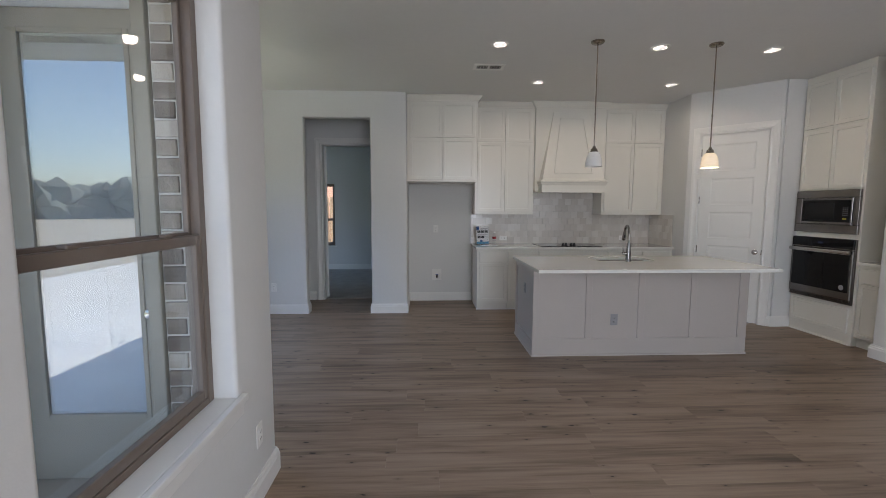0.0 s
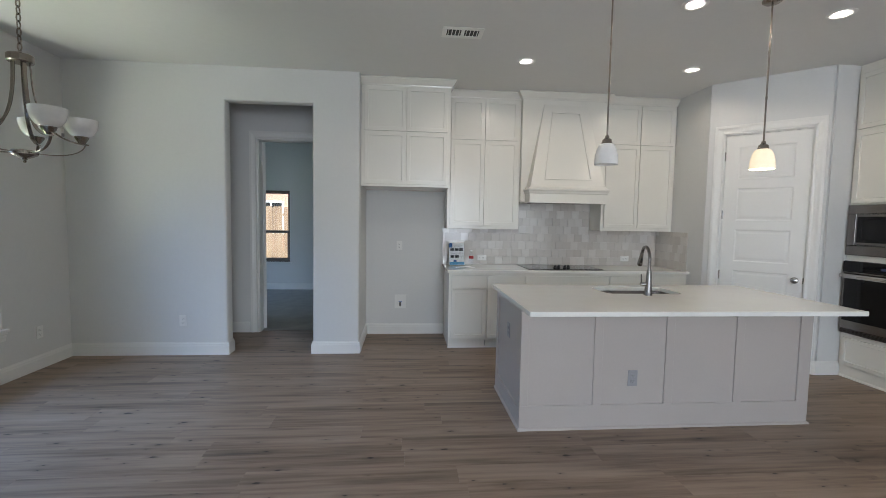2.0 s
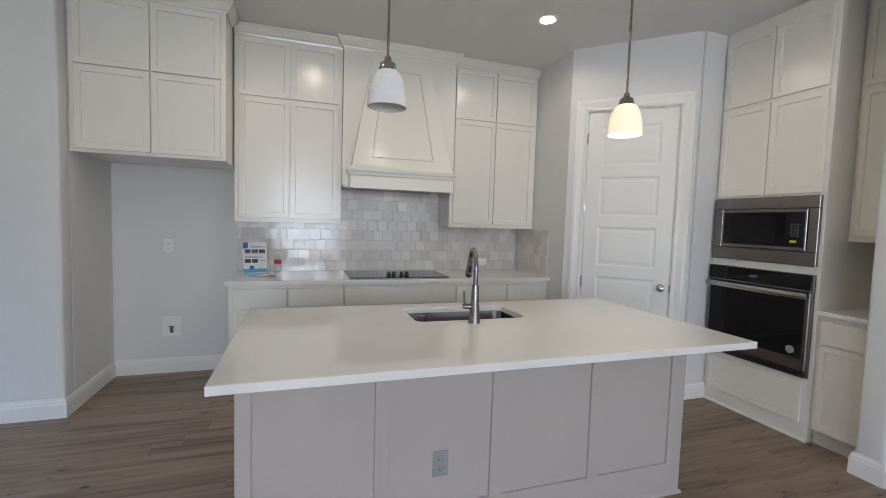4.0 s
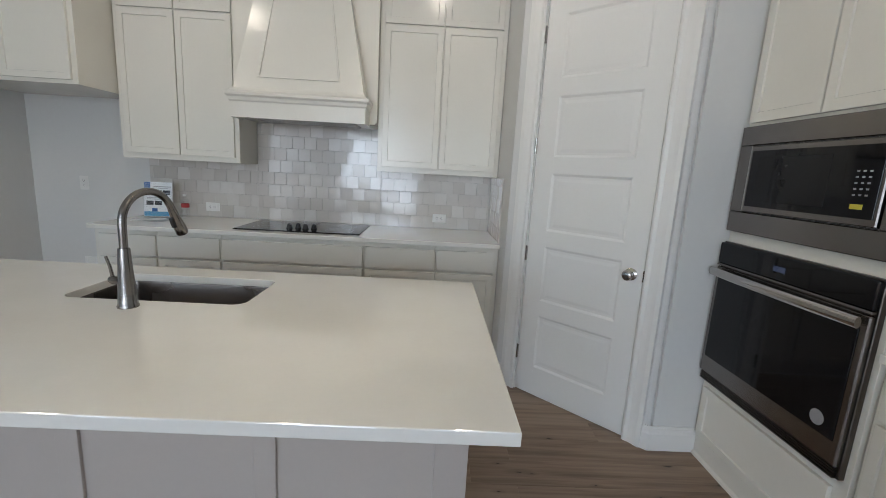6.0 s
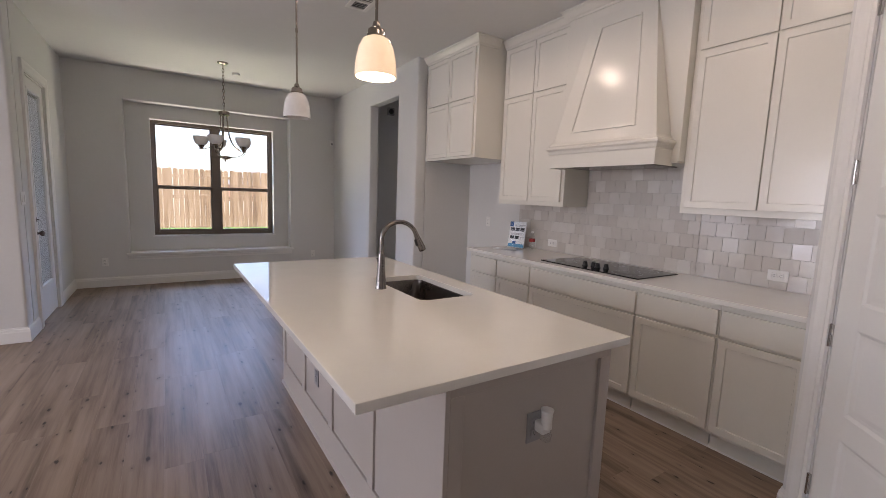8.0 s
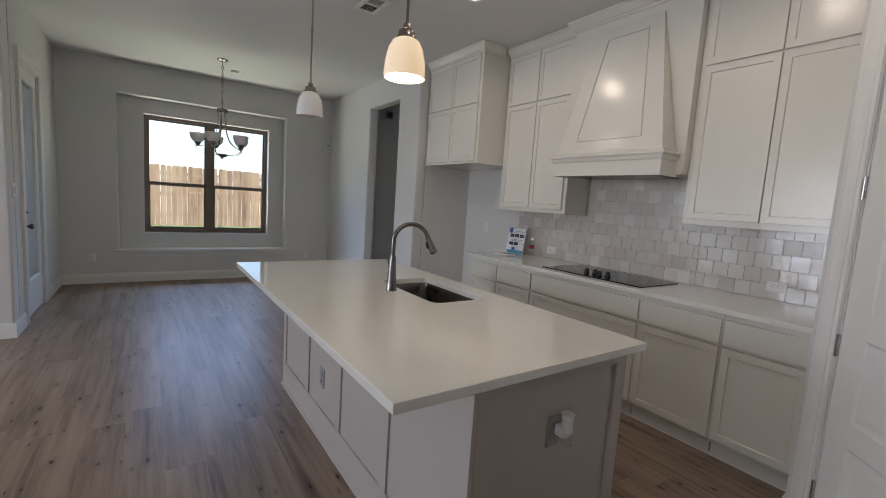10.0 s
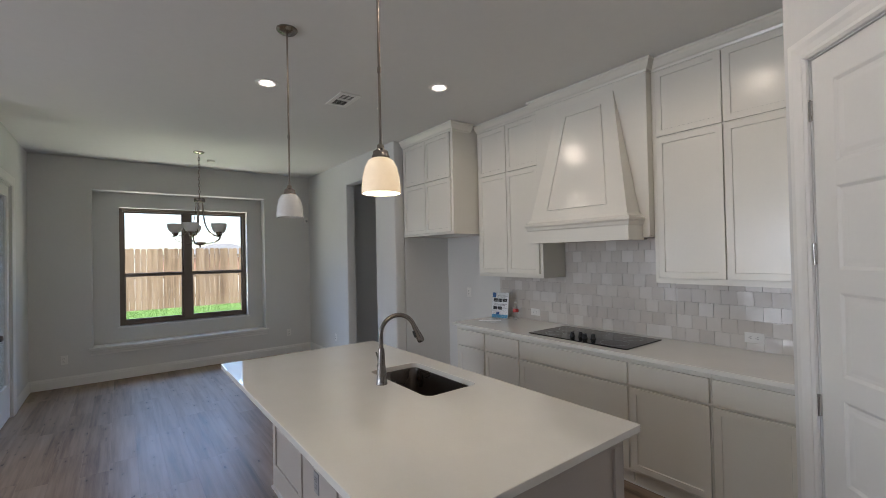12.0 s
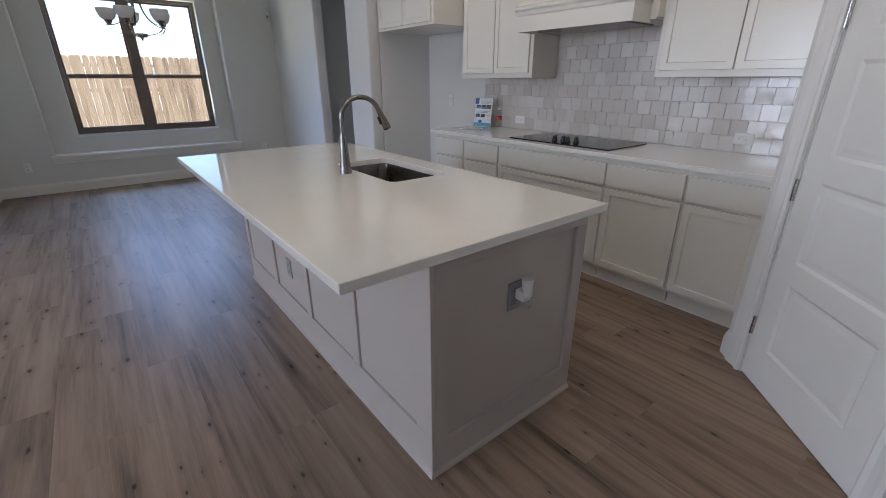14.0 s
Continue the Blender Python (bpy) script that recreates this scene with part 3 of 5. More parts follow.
baseboard((0.95, NN + 0.14), (0.95, 8.28), (1.25, 8.28))
baseboard((SIDE, 7.43), (SIDE, 7.245), (SIDE + 0.04, 7.205))
baseboard((7.285, 6.545), (7.305, 6.525), (7.56, 6.525))
baseboard((7.95, 5.40), (7.42, 5.40), (7.42, 5.26), (10.0, 5.26))
baseboard((10.0, 5.26), (10.0, SOUTH), (WEST, SOUTH))
baseboard((-1.3, 8.42), (-1.3, 10.2), (0.15, 11.65), (3.2, 11.65))

# nook window in its niche
hung_window("window_1", pose(NW - 0.30, 5.5325, 0.69, 0, 0, 90) @ pose(0, 0.03, 0), 1.695, 1.705, "dark bronze double-hung twin window with clear glass", 2)
sill = thing("window_sill_1", pose(NW, 5.4975, 0.40), "white moulded wooden ledge under the window niche", "sill", kind="structure")
part("ledge", boxes((-0.195, -1.105, 0.04, 0.0, 1.105, 0.068), (0.0, -1.15, 0.04, 0.035, 1.15, 0.068), bevel=0.004), M_TRIM, sill)
part("apron", sweep([(0, -0.035), (0.012, -0.035), (0.014, -0.01), (0.018, 0.0), (0.02, 0.02), (0.028, 0.028), (0.028, 0.04), (0, 0.04)], [(0, -1.13), (0, 1.13)]), M_TRIM, sill)
stool = link("window_trim_1", boxes((NW - 0.295, 4.66, 0.667, NW - 0.185, 6.405, 0.69), bevel=0.004), M_TRIM)
tagged(stool, "slim white stool at the foot of the window", "sill", kind="structure")

# living room window
hung_window("window_2", pose(WEST - 0.10, 2.84, 0.61, 0, 0, 90), 0.95, 1.72, "tan bronze single-hung window onto a covered patio")
sill = thing("window_sill_2", pose(WEST, 2.84, 0.61), "white painted drywall and wood window sill", "sill", kind="structure")
part("ledge", boxes((-0.10, -0.473, -0.004, 0.0, 0.473, 0.018), (0.0, -0.53, -0.012, 0.028, 0.53, 0.018), bevel=0.005, segments=2), M_TRIM, sill)
part("apron", sweep([(0, -0.07), (0.012, -0.07), (0.014, -0.025), (0.02, -0.02), (0.02, -0.012), (0, -0.012)], [(0, -0.51), (0, 0.51)]), M_TRIM, sill)

# unseen windows that light the room; the west one is added for its lamp
hung_window("window_3", pose(7.15, SOUTH - 0.10, 0.6, 0, 0, 180), 2.0, 2.0, "unseen bronze twin window that lights the living room", 2)
hung_window("window_4", pose(4.35, SOUTH - 0.10, 0.6, 0, 0, 180), 2.0, 2.0, "unseen bronze twin window that lights the living room", 2)
hung_window("added_window_5", pose(WEST - 0.10, 0.0, 0.66, 0, 0, 90), 1.70, 1.72, "unseen bronze twin window that lights the living room", 2)

# bedroom windows
hung_window("window_6", pose(0.53, 11.73, 0.57), 0.66, 1.46, "dark bronze single-hung bedroom window")
hung_window("window_7", pose(-1.3 + 1.49 * 0.7071, 10.2 + 1.49 * 0.7071, 0.57, 0, 0, 45) @ pose(0, 0.08, 0), 0.74, 1.46, "dark bronze single-hung bedroom window")
for q, w in ((pose(0.53, 11.65, 0.545), 0.74), (pose(-1.3 + 1.49 * 0.7071, 10.2 + 1.49 * 0.7071, 0.545, 0, 0, 45), 0.83)):
    sl = thing("window_sill_3", q, "white bedroom window sill", "sill", kind="structure")
    part("ledge", boxes((-w / 2, -0.03, 0, w / 2, 0.0, 0.026), (-w / 2 + 0.045, 0.0, 0, w / 2 - 0.045, 0.08, 0.026), bevel=0.004), M_TRIM, sl)

# pantry door in the corner wall
pantry = thing("door_1", pose(SIDE, 7.245, 0, 0, 0, -45) @ pose(PU[0], 0, 0), "white five-panel pantry door, closed, with a round metal knob", "door", kind="structure")
DW = PU[1] - PU[0]
leaf = part("door_leaf", panel_door_bm(DW - 0.006, 2.44), M_TRIM, pantry)
leaf.matrix_basis = pose(0.003, 0.006, 0.0)
part("jamb", boxes((-0.012, 0.002, 0, 0.0, 0.118, 2.447), (DW, 0.002, 0, DW + 0.012, 0.118, 2.447), (-0.012, 0.002, 2.443, DW + 0.012, 0.118, 2.45)), M_TRIM, pantry)
part("door_stop", boxes((0.0, 0.045, 0, 0.012, 0.08, 2.443), (DW - 0.012, 0.045, 0, DW, 0.08, 2.443), (0, 0.045, 2.43, DW, 0.08, 2.443)), M_TRIM, pantry)
casing_round(pantry, -0.006, DW + 0.006, 2.45, pose(0, -0.001, 0))
knob(leaf, DW - 0.07, 0.0, 0.925)
for z in (2.22, 1.59, 0.93, 0.27):
    part("hinge", merge(boxes((-0.016, -0.003, z - 0.045, 0.006, 0.004, z + 0.045), bevel=0.001), lathe([(0, z - 0.048), (0.006, z - 0.047), (0.006, z + 0.047), (0, z + 0.05)], 10), pose(0.0, -0.005, 0)), M_CHROME, pantry, "", True)
part("strike_plate", boxes((DW - 0.004, -0.0015, 0.895, DW + 0.004, 0.012, 0.955)), M_NICKEL, pantry)

# bedroom door, swung into the bedroom
bed_door = thing("door_2", pose(1.36, 8.28, 0), "white panelled bedroom door standing open", "door", kind="structure")
part("jamb", boxes((0.0, 0.002, 0, 0.016, 0.138, 2.458), (0.794, 0.002, 0, 0.81, 0.138, 2.458), (0.016, 0.002, 2.44, 0.794, 0.138, 2.458)), M_TRIM, bed_door)
casing_round(bed_door, 0.006, 0.804, 2.448, pose(0, -0.001, 0))
leaf = part("door_leaf", panel_door_bm(0.762, 2.425), M_TRIM, bed_door)
# swing angle fitted to the camera's view, so that the leaf shows edge-on
leaf.matrix_basis = pose(0.052, 0.146, 0.012, 0, 0, 121)
knob(leaf, 0.70, 0.0, 0.925)
for z in (2.2, 1.55, 0.9, 0.25):
    part("hinge", boxes((0.014, 0.10, z - 0.045, 0.022, 0.15, z + 0.045), bevel=0.001), M_PLATE, bed_door)

# glazed patio door of the nook
patio_door = thing("door_3", pose(1.65, NS, 0, 0, 0, 180), "white full-lite patio door with blinds between the panes", "door", kind="structure")
part("jamb", boxes((0.0, 0.002, 0, 0.02, 0.198, 2.458), (0.82, 0.002, 0, 0.84, 0.198, 2.458), (0.02, 0.002, 2.438, 0.82, 0.198, 2.458)), M_TRIM, patio_door)
casing_round(patio_door, 0.008, 0.832, 2.448, pose(0, -0.001, 0))
leaf = part("door_leaf", boxes((0.022, 0.07, 0.012, 0.022 + 0.135, 0.112, 2.436), (0.818 - 0.135, 0.07, 0.012, 0.818, 0.112, 2.436), (0.157, 0.07, 2.33, 0.683, 0.112, 2.436), (0.157, 0.07, 0.012, 0.683, 0.112, 0.36), bevel=0.002), M_TRIM, patio_door)
leaf.matrix_basis = pose(0, -0.058, 0)
part("glazing_bead", boxes((0.145, 0.062, 0.348, 0.17, 0.098, 2.342), (0.67, 0.062, 0.348, 0.695, 0.098, 2.342), (0.17, 0.062, 2.317, 0.67, 0.098, 2.342), (0.17, 0.062, 0.348, 0.67, 0.098, 0.373), bevel=0.004, segments=2), M_TRIM, leaf)
part("outer_bead", boxes((0.145, 0.099, 0.348, 0.17, 0.12, 2.342), (0.67, 0.099, 0.348, 0.695, 0.12, 2.342), (0.17, 0.099, 2.317, 0.67, 0.12, 2.342), (0.17, 0.099, 0.348, 0.67, 0.12, 0.373), bevel=0.004, segments=2), M_TAUPE, leaf, "taupe painted outer bead")
for y in (0.076, 0.106):
    pane = part("pane", boxes((0.165, y, 0.36, 0.675, y + 0.004, 2.33)), M_LOWE if y > 0.1 else M_GLASS, leaf)
    pane.visible_shadow = False
bl = bmesh.new()
for i in range(120):
    z = 0.38 + i * 0.0158
    box(bl, 0.172, 0.089, z, 0.668, 0.0905, z + 0.0175)
part("blind", bl, M_BLIND, leaf, "closed white slatted blind")
knob(leaf, 0.09, 0.07, 0.925, -1, M_DARKSTEEL)
part("deadbolt", merge(bmesh.new(), lathe([(0, 0), (0.03, 0), (0.03, 0.012), (0.018, 0.018), (0.006, 0.019), (0.006, 0.034), (0, 0.034)], 24), pose(0.09, 0.07, 1.06, 90)), M_DARKSTEEL, leaf, "", True)
knob(leaf, 0.09, 0.112, 0.925, 1, M_CHROME)
part("outer_deadbolt", merge(bmesh.new(), lathe([(0, 0), (0.028, 0), (0.024, 0.016), (0, 0.018)], 24), pose(0.09, 0.112, 1.06, -90)), M_CHROME, leaf, "", True)
part("outer_skin", boxes((0.024, 0.1125, 0.014, 0.144, 0.1145, 2.434), (0.696, 0.1125, 0.014, 0.816, 0.1145, 2.434), (0.144, 0.1125, 2.343, 0.696, 0.1145, 2.434), (0.144, 0.1125, 0.014, 0.696, 0.1145, 0.347)), M_TAUPE, leaf, "taupe painted outer face")
part("threshold", boxes((0.0, 0.02, -0.008, 0.84, 0.24, 0.012), bevel=0.004), M_TAUPE, patio_door)
part("outer_trim", boxes((-0.045, 0.196, 0, 0.02, 0.235, 2.52), (0.82, 0.196, 0, 0.885, 0.235, 2.52), (0.02, 0.196, 2.43, 0.82, 0.235, 2.52), bevel=0.004), M_TAUPE, patio_door, "taupe painted outer trim")

# ---- kitchen ----
GAP = 0.008


def cabinet(name, m, w, z0, z1, depth, fronts, label, toe=False, crown=None, group="", sides=""):
    """A cabinet unit that faces -y, its face at y = 0. fronts: (x0, z0, x1, z1, rail)."""
    ob = thing(name, m, label, "cabinet", group)
    b = z0 + (0.10 if toe else 0)
    part("body", boxes((0, 0, b, w, depth, z1), bevel=0.0015), M_CAB, ob)
    if toe:
        part("toe_kick", boxes((0.004, 0.035, z0, w - 0.004, depth - 0.01, b)), M_CAB, ob)
    for x0, a, x1, c, rail in fronts:
        if rail:
            part("door", shaker(x0 + GAP / 2, a, x1 - GAP / 2, c, rail), M_CAB, ob)
        else:
            part("drawer_front", slab_front(x0 + GAP / 2, a, x1 - GAP / 2, c), M_CAB, ob)
    if crown:
        bm = sweep(CROWN, crown)
        bm.transform(Matrix.Translation((0, 0, z1 - 0.085)))
        part("crown_moulding", bm, M_CAB, ob)
    return ob


TOPC = CEIL - 0.003
# cabinet over the refrigerator's place
w = 3.708 - 2.728
cabinet("wall_cabinet", pose(2.728, 7.495, 0), w, 1.84, TOPC, BW - 7.495 - 0.002,
        [(0.03, 1.865, w / 2, 2.434, 0.055), (w / 2, 1.865, w - 0.03, 2.434, 0.055), (0.03, 2.446, w / 2, 2.92, 0.055), (w / 2, 2.446, w - 0.03, 2.92, 0.055)],
        "off-white painted deep wall cabinet above the empty refrigerator space", crown=[(w, 0.25), (w, 0), (0, 0)][::-1], group="wall cabinets")
# cabinets beside the hood
w = 4.60 - 3.718
cabinet("wall_cabinet", pose(3.718, 7.84, 0), w, 1.38, TOPC, BW - 7.84 - 0.002,
        [(0.03, 1.42, w / 2, 2.434, 0.058), (w / 2, 1.42, w - 0.03, 2.434, 0.058), (0.03, 2.446, w / 2, 2.92, 0.058), (w / 2, 2.446, w - 0.03, 2.92, 0.058)],
        "off-white painted two-tier shaker wall cabinet with four doors", crown=[(0, 0), (w, 0)], group="wall cabinets")
w = SIDE - 0.004 - 5.645
cabinet("wall_cabinet", pose(5.645, 7.84, 0), w, 1.38, TOPC, BW - 7.84 - 0.002,
        [(0.03, 1.42, w / 2, 2.434, 0.058), (w / 2, 1.42, w - 0.03, 2.434, 0.058), (0.03, 2.446, w / 2, 2.92, 0.058), (w / 2, 2.446, w - 0.03, 2.92, 0.058)],
        "off-white painted two-tier shaker wall cabinet with four doors", crown=[(0, 0), (w, 0)], group="wall cabinets")

# range hood with a tapered front
hood = thing("range_hood", pose(5.1225, 7.77, 1.70), "off-white painted wooden range hood with a tapered panelled front", "range hood")
hw = 0.5205
part("body", boxes((-hw, 0, 0.03, hw, BW - 7.77 - 0.002, TOPC - 1.70), bevel=0.002), M_CAB, hood)


def taper(bm, z0, z1, xa, ya, xb, yb, back=0.0):
    v = [bm.verts.new(c) for c in ((-xa, back, z0), (xa, back, z0), (xa, ya, z0), (-xa, ya, z0), (-xb, back, z1), (xb, back, z1), (xb, yb, z1), (-xb, yb, z1))]
    for q in ((0, 1, 2, 3), (7, 6, 5, 4), (0, 4, 5, 1), (3, 2, 6, 7), (1, 5, 6, 2), (0, 3, 7, 4)):
        bm.faces.new([v[i] for i in q])
    return bm


part("tapered_front", taper(bmesh.new(), 0.20, 1.17, 0.45, -0.175, 0.265, -0.012), M_CAB, hood)
# the sloping front carries a raised panel moulding
slope = math.atan2(0.163, 0.97)
rimb = bmesh.new()


def slope_point(x, z, out):
    k = (z - 0.20) / 0.97
    return Vector((x, -0.175 + 0.163 * k - out * math.cos(slope), z + out * math.sin(slope)))


za, zb, pa, pb = 0.275, 1.085, 0.285, 0.172
outer = [(-pa, za), (pa, za), (pb, zb), (-pb, zb)]
inner = [(-pa + 0.016, za + 0.014), (pa - 0.016, za + 0.014), (pb - 0.013, zb - 0.014), (-pb + 0.013, zb - 0.014)]
lo = [rimb.verts.new(slope_point(x, z, 0.001)) for x, z in outer]
hi = [rimb.verts.new(slope_point(x * 0.985, z, 0.010)) for x, z in outer]
hi2 = [rimb.verts.new(slope_point(x * 1.01, z, 0.010)) for x, z in inner]
lo2 = [rimb.verts.new(slope_point(x, z, 0.001)) for x, z in inner]
for a, b in ((lo, hi), (hi, hi2), (hi2, lo2)):
    for i in range(4):
        rimb.faces.new((a[i], a[(i + 1) % 4], b[(i + 1) % 4], b[i]))
part("panel_moulding", rimb, M_CAB, hood)
lip = sweep([(0, 0.0), (0.012, 0.0), (0.012, 0.105), (0.02, 0.115), (0.024, 0.135), (0.036, 0.148), (0.036, 0.165), (0.012, 0.18), (0.0, 0.20)], [(-0.455, 0.02), (-0.455, -0.185), (0.455, -0.185), (0.455, 0.02)])
part("lip_moulding", lip, M_CAB, hood)
part("underside", boxes((-0.455, -0.185, 0.02, 0.455, 0.0, 0.20), (-hw + 0.01, 0.0, 0.018, hw - 0.01, 0.38, 0.03)), M_CAB, hood)
part("vent_insert", boxes((-0.36, -0.12, 0.008, 0.36, 0.28, 0.0195), bevel=0.003), M_STEEL, hood, "steel extractor insert")
cr = sweep(CROWN, [(-hw, 0.07), (-hw, 0), (hw, 0), (hw, 0.07)])
cr.transform(Matrix.Translation((0, 0, TOPC - 1.70 - 0.085)))
part("crown_moulding", cr, M_CAB, hood)

# base cabinets along the back wall
CF = 7.495
edges = [3.722, 4.16, 4.605, 5.615, 6.13, SIDE - 0.002]
for i, (a, b) in enumerate(zip(edges, edges[1:])):
    w = b - a
    l = 0.028 if i == 0 else 0.005
    r = w - (0.028 if i == 4 else 0.005)
    cabinet("base_cabinet", pose(a, CF, 0), w - 0.001, 0, 0.883, BW - CF - 0.002, [(l, 0.70, r, 0.85, 0), (l, 0.125, r, 0.685, 0.058)],
            "off-white painted shaker base cabinet with a drawer above a door" if i != 2 else "wide off-white shaker base cabinet under the cooktop", True, group="base cabinets")
kick = tagged(link("toe_trim", sweep(SHOE, [(3.722, 7.54), (SIDE - 0.002, 7.54)]), M_TRIM), "white shoe moulding along the cabinet feet", "trim", kind="structure")
tagged(link("countertop", boxes((3.70, 7.45, 0.885, SIDE - 0.002, BW - 0.001, 0.916), bevel=0.003, segments=2), M_QUARTZ), "polished cream-white quartz countertop on the base cabinets", "countertop")

# backsplash bed; tiles follow at the end
splash = thing("backsplash", pose(3.70, BW, 0.916), "glossy uneven white and pale grey square tile backsplash", "backsplash", kind="structure")
part("grout", boxes((0, -0.0068, 0, SIDE - 3.702, -0.0005, 0.462), (0.905, -0.0068, 0.462, 1.94, -0.0005, 0.814)), M_GROUT, splash)
part("grout", boxes((SIDE - 3.70 - 0.006, -0.66, 0, SIDE - 3.70 - 0.0005, -0.006, 0.462)), M_GROUT, splash)

# cooktop
cook = thing("cooktop", pose(5.115, 7.80, 0.916), "black glass electric cooktop with four black knobs", "cooktop")
part("glass_top", boxes((-0.455, -0.255, 0.0, 0.455, 0.255, 0.008), bevel=0.003, segments=2), M_BLACKGLASS, cook)
for x, y, r in ((-0.30, 0.11, 0.09), (-0.28, -0.12, 0.075), (0.30, 0.11, 0.075), (0.28, -0.12, 0.105), (0.0, 0.13, 0.075)):
    bm = lathe([(r, 0.0083), (r, 0.0086), (r - 0.0025, 0.0086), (r - 0.0025, 0.0083)], 40, False)
    bm.transform(pose(x, y, 0))
    part("burner_ring", bm, M_GREYPLATE, cook, "faint grey burner ring")
for x, y in ((-0.09, -0.13), (-0.035, -0.095), (0.03, -0.13), (0.085, -0.10)):
    k = part("control_knob", lathe([(0, 0.008), (0.023, 0.008), (0.023, 0.014), (0.019, 0.018), (0.017, 0.036), (0.014, 0.039), (0, 0.039)], 20), M_BLACK, cook, "", True)
    k.matrix_basis = pose(x, y, 0)
    part("grip", boxes((-0.005, -0.018, 0.036, 0.005, 0.018, 0.046), bevel=0.002), M_BLACK, k)

# island
island = thing("kitchen_island", pose(4.035, 5.545, 0), "greige painted kitchen island with sunk panels on its sides", "island")
IW, ID = 2.195, 0.805
for q in ((0.013, 0.011, 0, IW - 0.013, 0.03, 0.883), (0.013, ID - 0.02, 0, IW - 0.013, ID, 0.883), (0.013, 0.03, 0, 0.03, ID - 0.02, 0.883), (IW - 0.03, 0.03, 0, IW - 0.013, ID - 0.02, 0.883)):
    part("side_panel", boxes(q), M_ISLAND, island)
for x0, x1 in ((0, 0.058), (0.53, 0.592), (1.062, 1.124), (1.598, 1.66), (2.10, IW)):
    part("stile", boxes((x0, 0, 0.175, x1, 0.0175, 0.883), bevel=0.0015), M_ISLAND, island)
part("bottom_rail", boxes((0, 0, 0, IW, 0.0175, 0.175), bevel=0.0015), M_ISLAND, island)
for x in (0, IW - 0.0175):
    for a, b in ((0.0177, 0.072), (ID - 0.062, ID)):
        part("stile", boxes((x, a, 0.14, x + 0.0175, b, 0.82), bevel=0.0015), M_ISLAND, island)
    part("bottom_rail", boxes((x, 0.0177, 0, x + 0.0175, ID, 0.14), bevel=0.0015), M_ISLAND, island)
    part("top_rail", boxes((x, 0.0177, 0.82, x + 0.0175, ID, 0.883), bevel=0.0015), M_ISLAND, island)
part("shoe_moulding", sweep(SHOE, [(0, ID), (0, 0), (IW, 0), (IW, ID)]), M_ISLAND, island)


def rounded_rect(x0, y0, x1, y1, r, n=6):
    return arc(x1 - r, y1 - r, r, 0, 90, n) + arc(x0 + r, y1 - r, r, 90, 180, n) + arc(x0 + r, y0 + r, r, 180, 270, n) + arc(x1 - r, y0 + r, r, 270, 360, n)


SINK = (4.83, 5.905, 5.455, 6.24)
bm = bmesh.new()
loops = []
for pts in ([(3.997, 5.228), (6.294, 5.228), (6.294, 6.374), (3.997, 6.374)], rounded_rect(*SINK, 0.045)):
    vs = [bm.verts.new((x, y, 0.916)) for x, y in pts]
    loops += [bm.edges.new((a, b)) for a, b in zip(vs, vs[1:] + vs[:1])]
bmesh.ops.triangle_fill(bm, edges=loops, use_beauty=True)
ex = bmesh.ops.extrude_face_region(bm, geom=bm.faces[:])
for v in ex["geom"]:
    if isinstance(v, bmesh.types.BMVert):
        v.co.z = 0.884
bmesh.ops.recalc_face_normals(bm, faces=bm.faces)
bmesh.ops.bevel(bm, geom=[e for e in bm.edges if len(e.link_faces) == 2 and e.calc_face_angle(0) > 0.9], offset=0.003, segments=2, profile=0.5, affect="EDGES")
top = link("island_countertop", bm, M_QUARTZ)
tagged(top, "polished cream-white quartz slab with an overhang and sink cut-out", "countertop")

sink = thing("kitchen_sink", pose(5.1425, 6.0725, 0.671), "undermount stainless steel single-bowl sink", "sink")
bm = bmesh.new()
rings = []
for grow, z, r in ((0.02, 0.2125, 0.055), (0.004, 0.2125, 0.05), (0.002, 0.205, 0.05), (-0.006, 0.03, 0.05), (-0.02, 0.008, 0.06), (-0.05, 0.002, 0.05)):
    rings.append([bm.verts.new((x, y, z)) for x, y in rounded_rect(-0.3125 - grow, -0.1675 - grow, 0.3125 + grow, 0.1675 + grow, r)])
for a, b in zip(rings, rings[1:]):
    for i in range(len(a)):
        bm.faces.new((a[i], a[(i + 1) % len(a)], b[(i + 1) % len(a)], b[i]))
bm.faces.new(rings[-1])
bowl = part("bowl", bm, M_SINK, sink, "", True)
sol = bowl.modifiers.new("thickness", "SOLIDIFY")
sol.thickness, sol.offset = 0.0015, 0
part("drain", lathe([(0, 0.004), (0.02, 0.004), (0.024, 0.007), (0.042, 0.006), (0.044, 0.003)], 24, False), M_CHROME, sink, "", True)

faucet = thing("faucet", pose(5.115, 5.836, 0.916), "brushed stainless pull-down gooseneck kitchen faucet", "faucet")
faucet.rotation_euler[2] = radians(-13)
part("body", lathe([(0, 0), (0.031, 0), (0.031, 0.006), (0.028, 0.012), (0.0265, 0.05), (0.021, 0.12), (0.0175, 0.19), (0.0165, 0.195), (0, 0.195)], 28), M_STEEL, faucet, "", True)
path = [(0, 0, 0.19), (0, 0, 0.23), (0, 0, 0.272)]
for i in range(1, 17):
    a = radians(180 - i * 10)
    path.append((0, 0.10 + 0.10 * math.cos(a), 0.272 + 0.10 * math.sin(a)))
part("neck", tube(path, 0.0125, 16), M_STEEL, faucet, "", True)
e = Vector(path[-1])
dn = (Vector(path[-1]) - Vector(path[-2])).normalized()
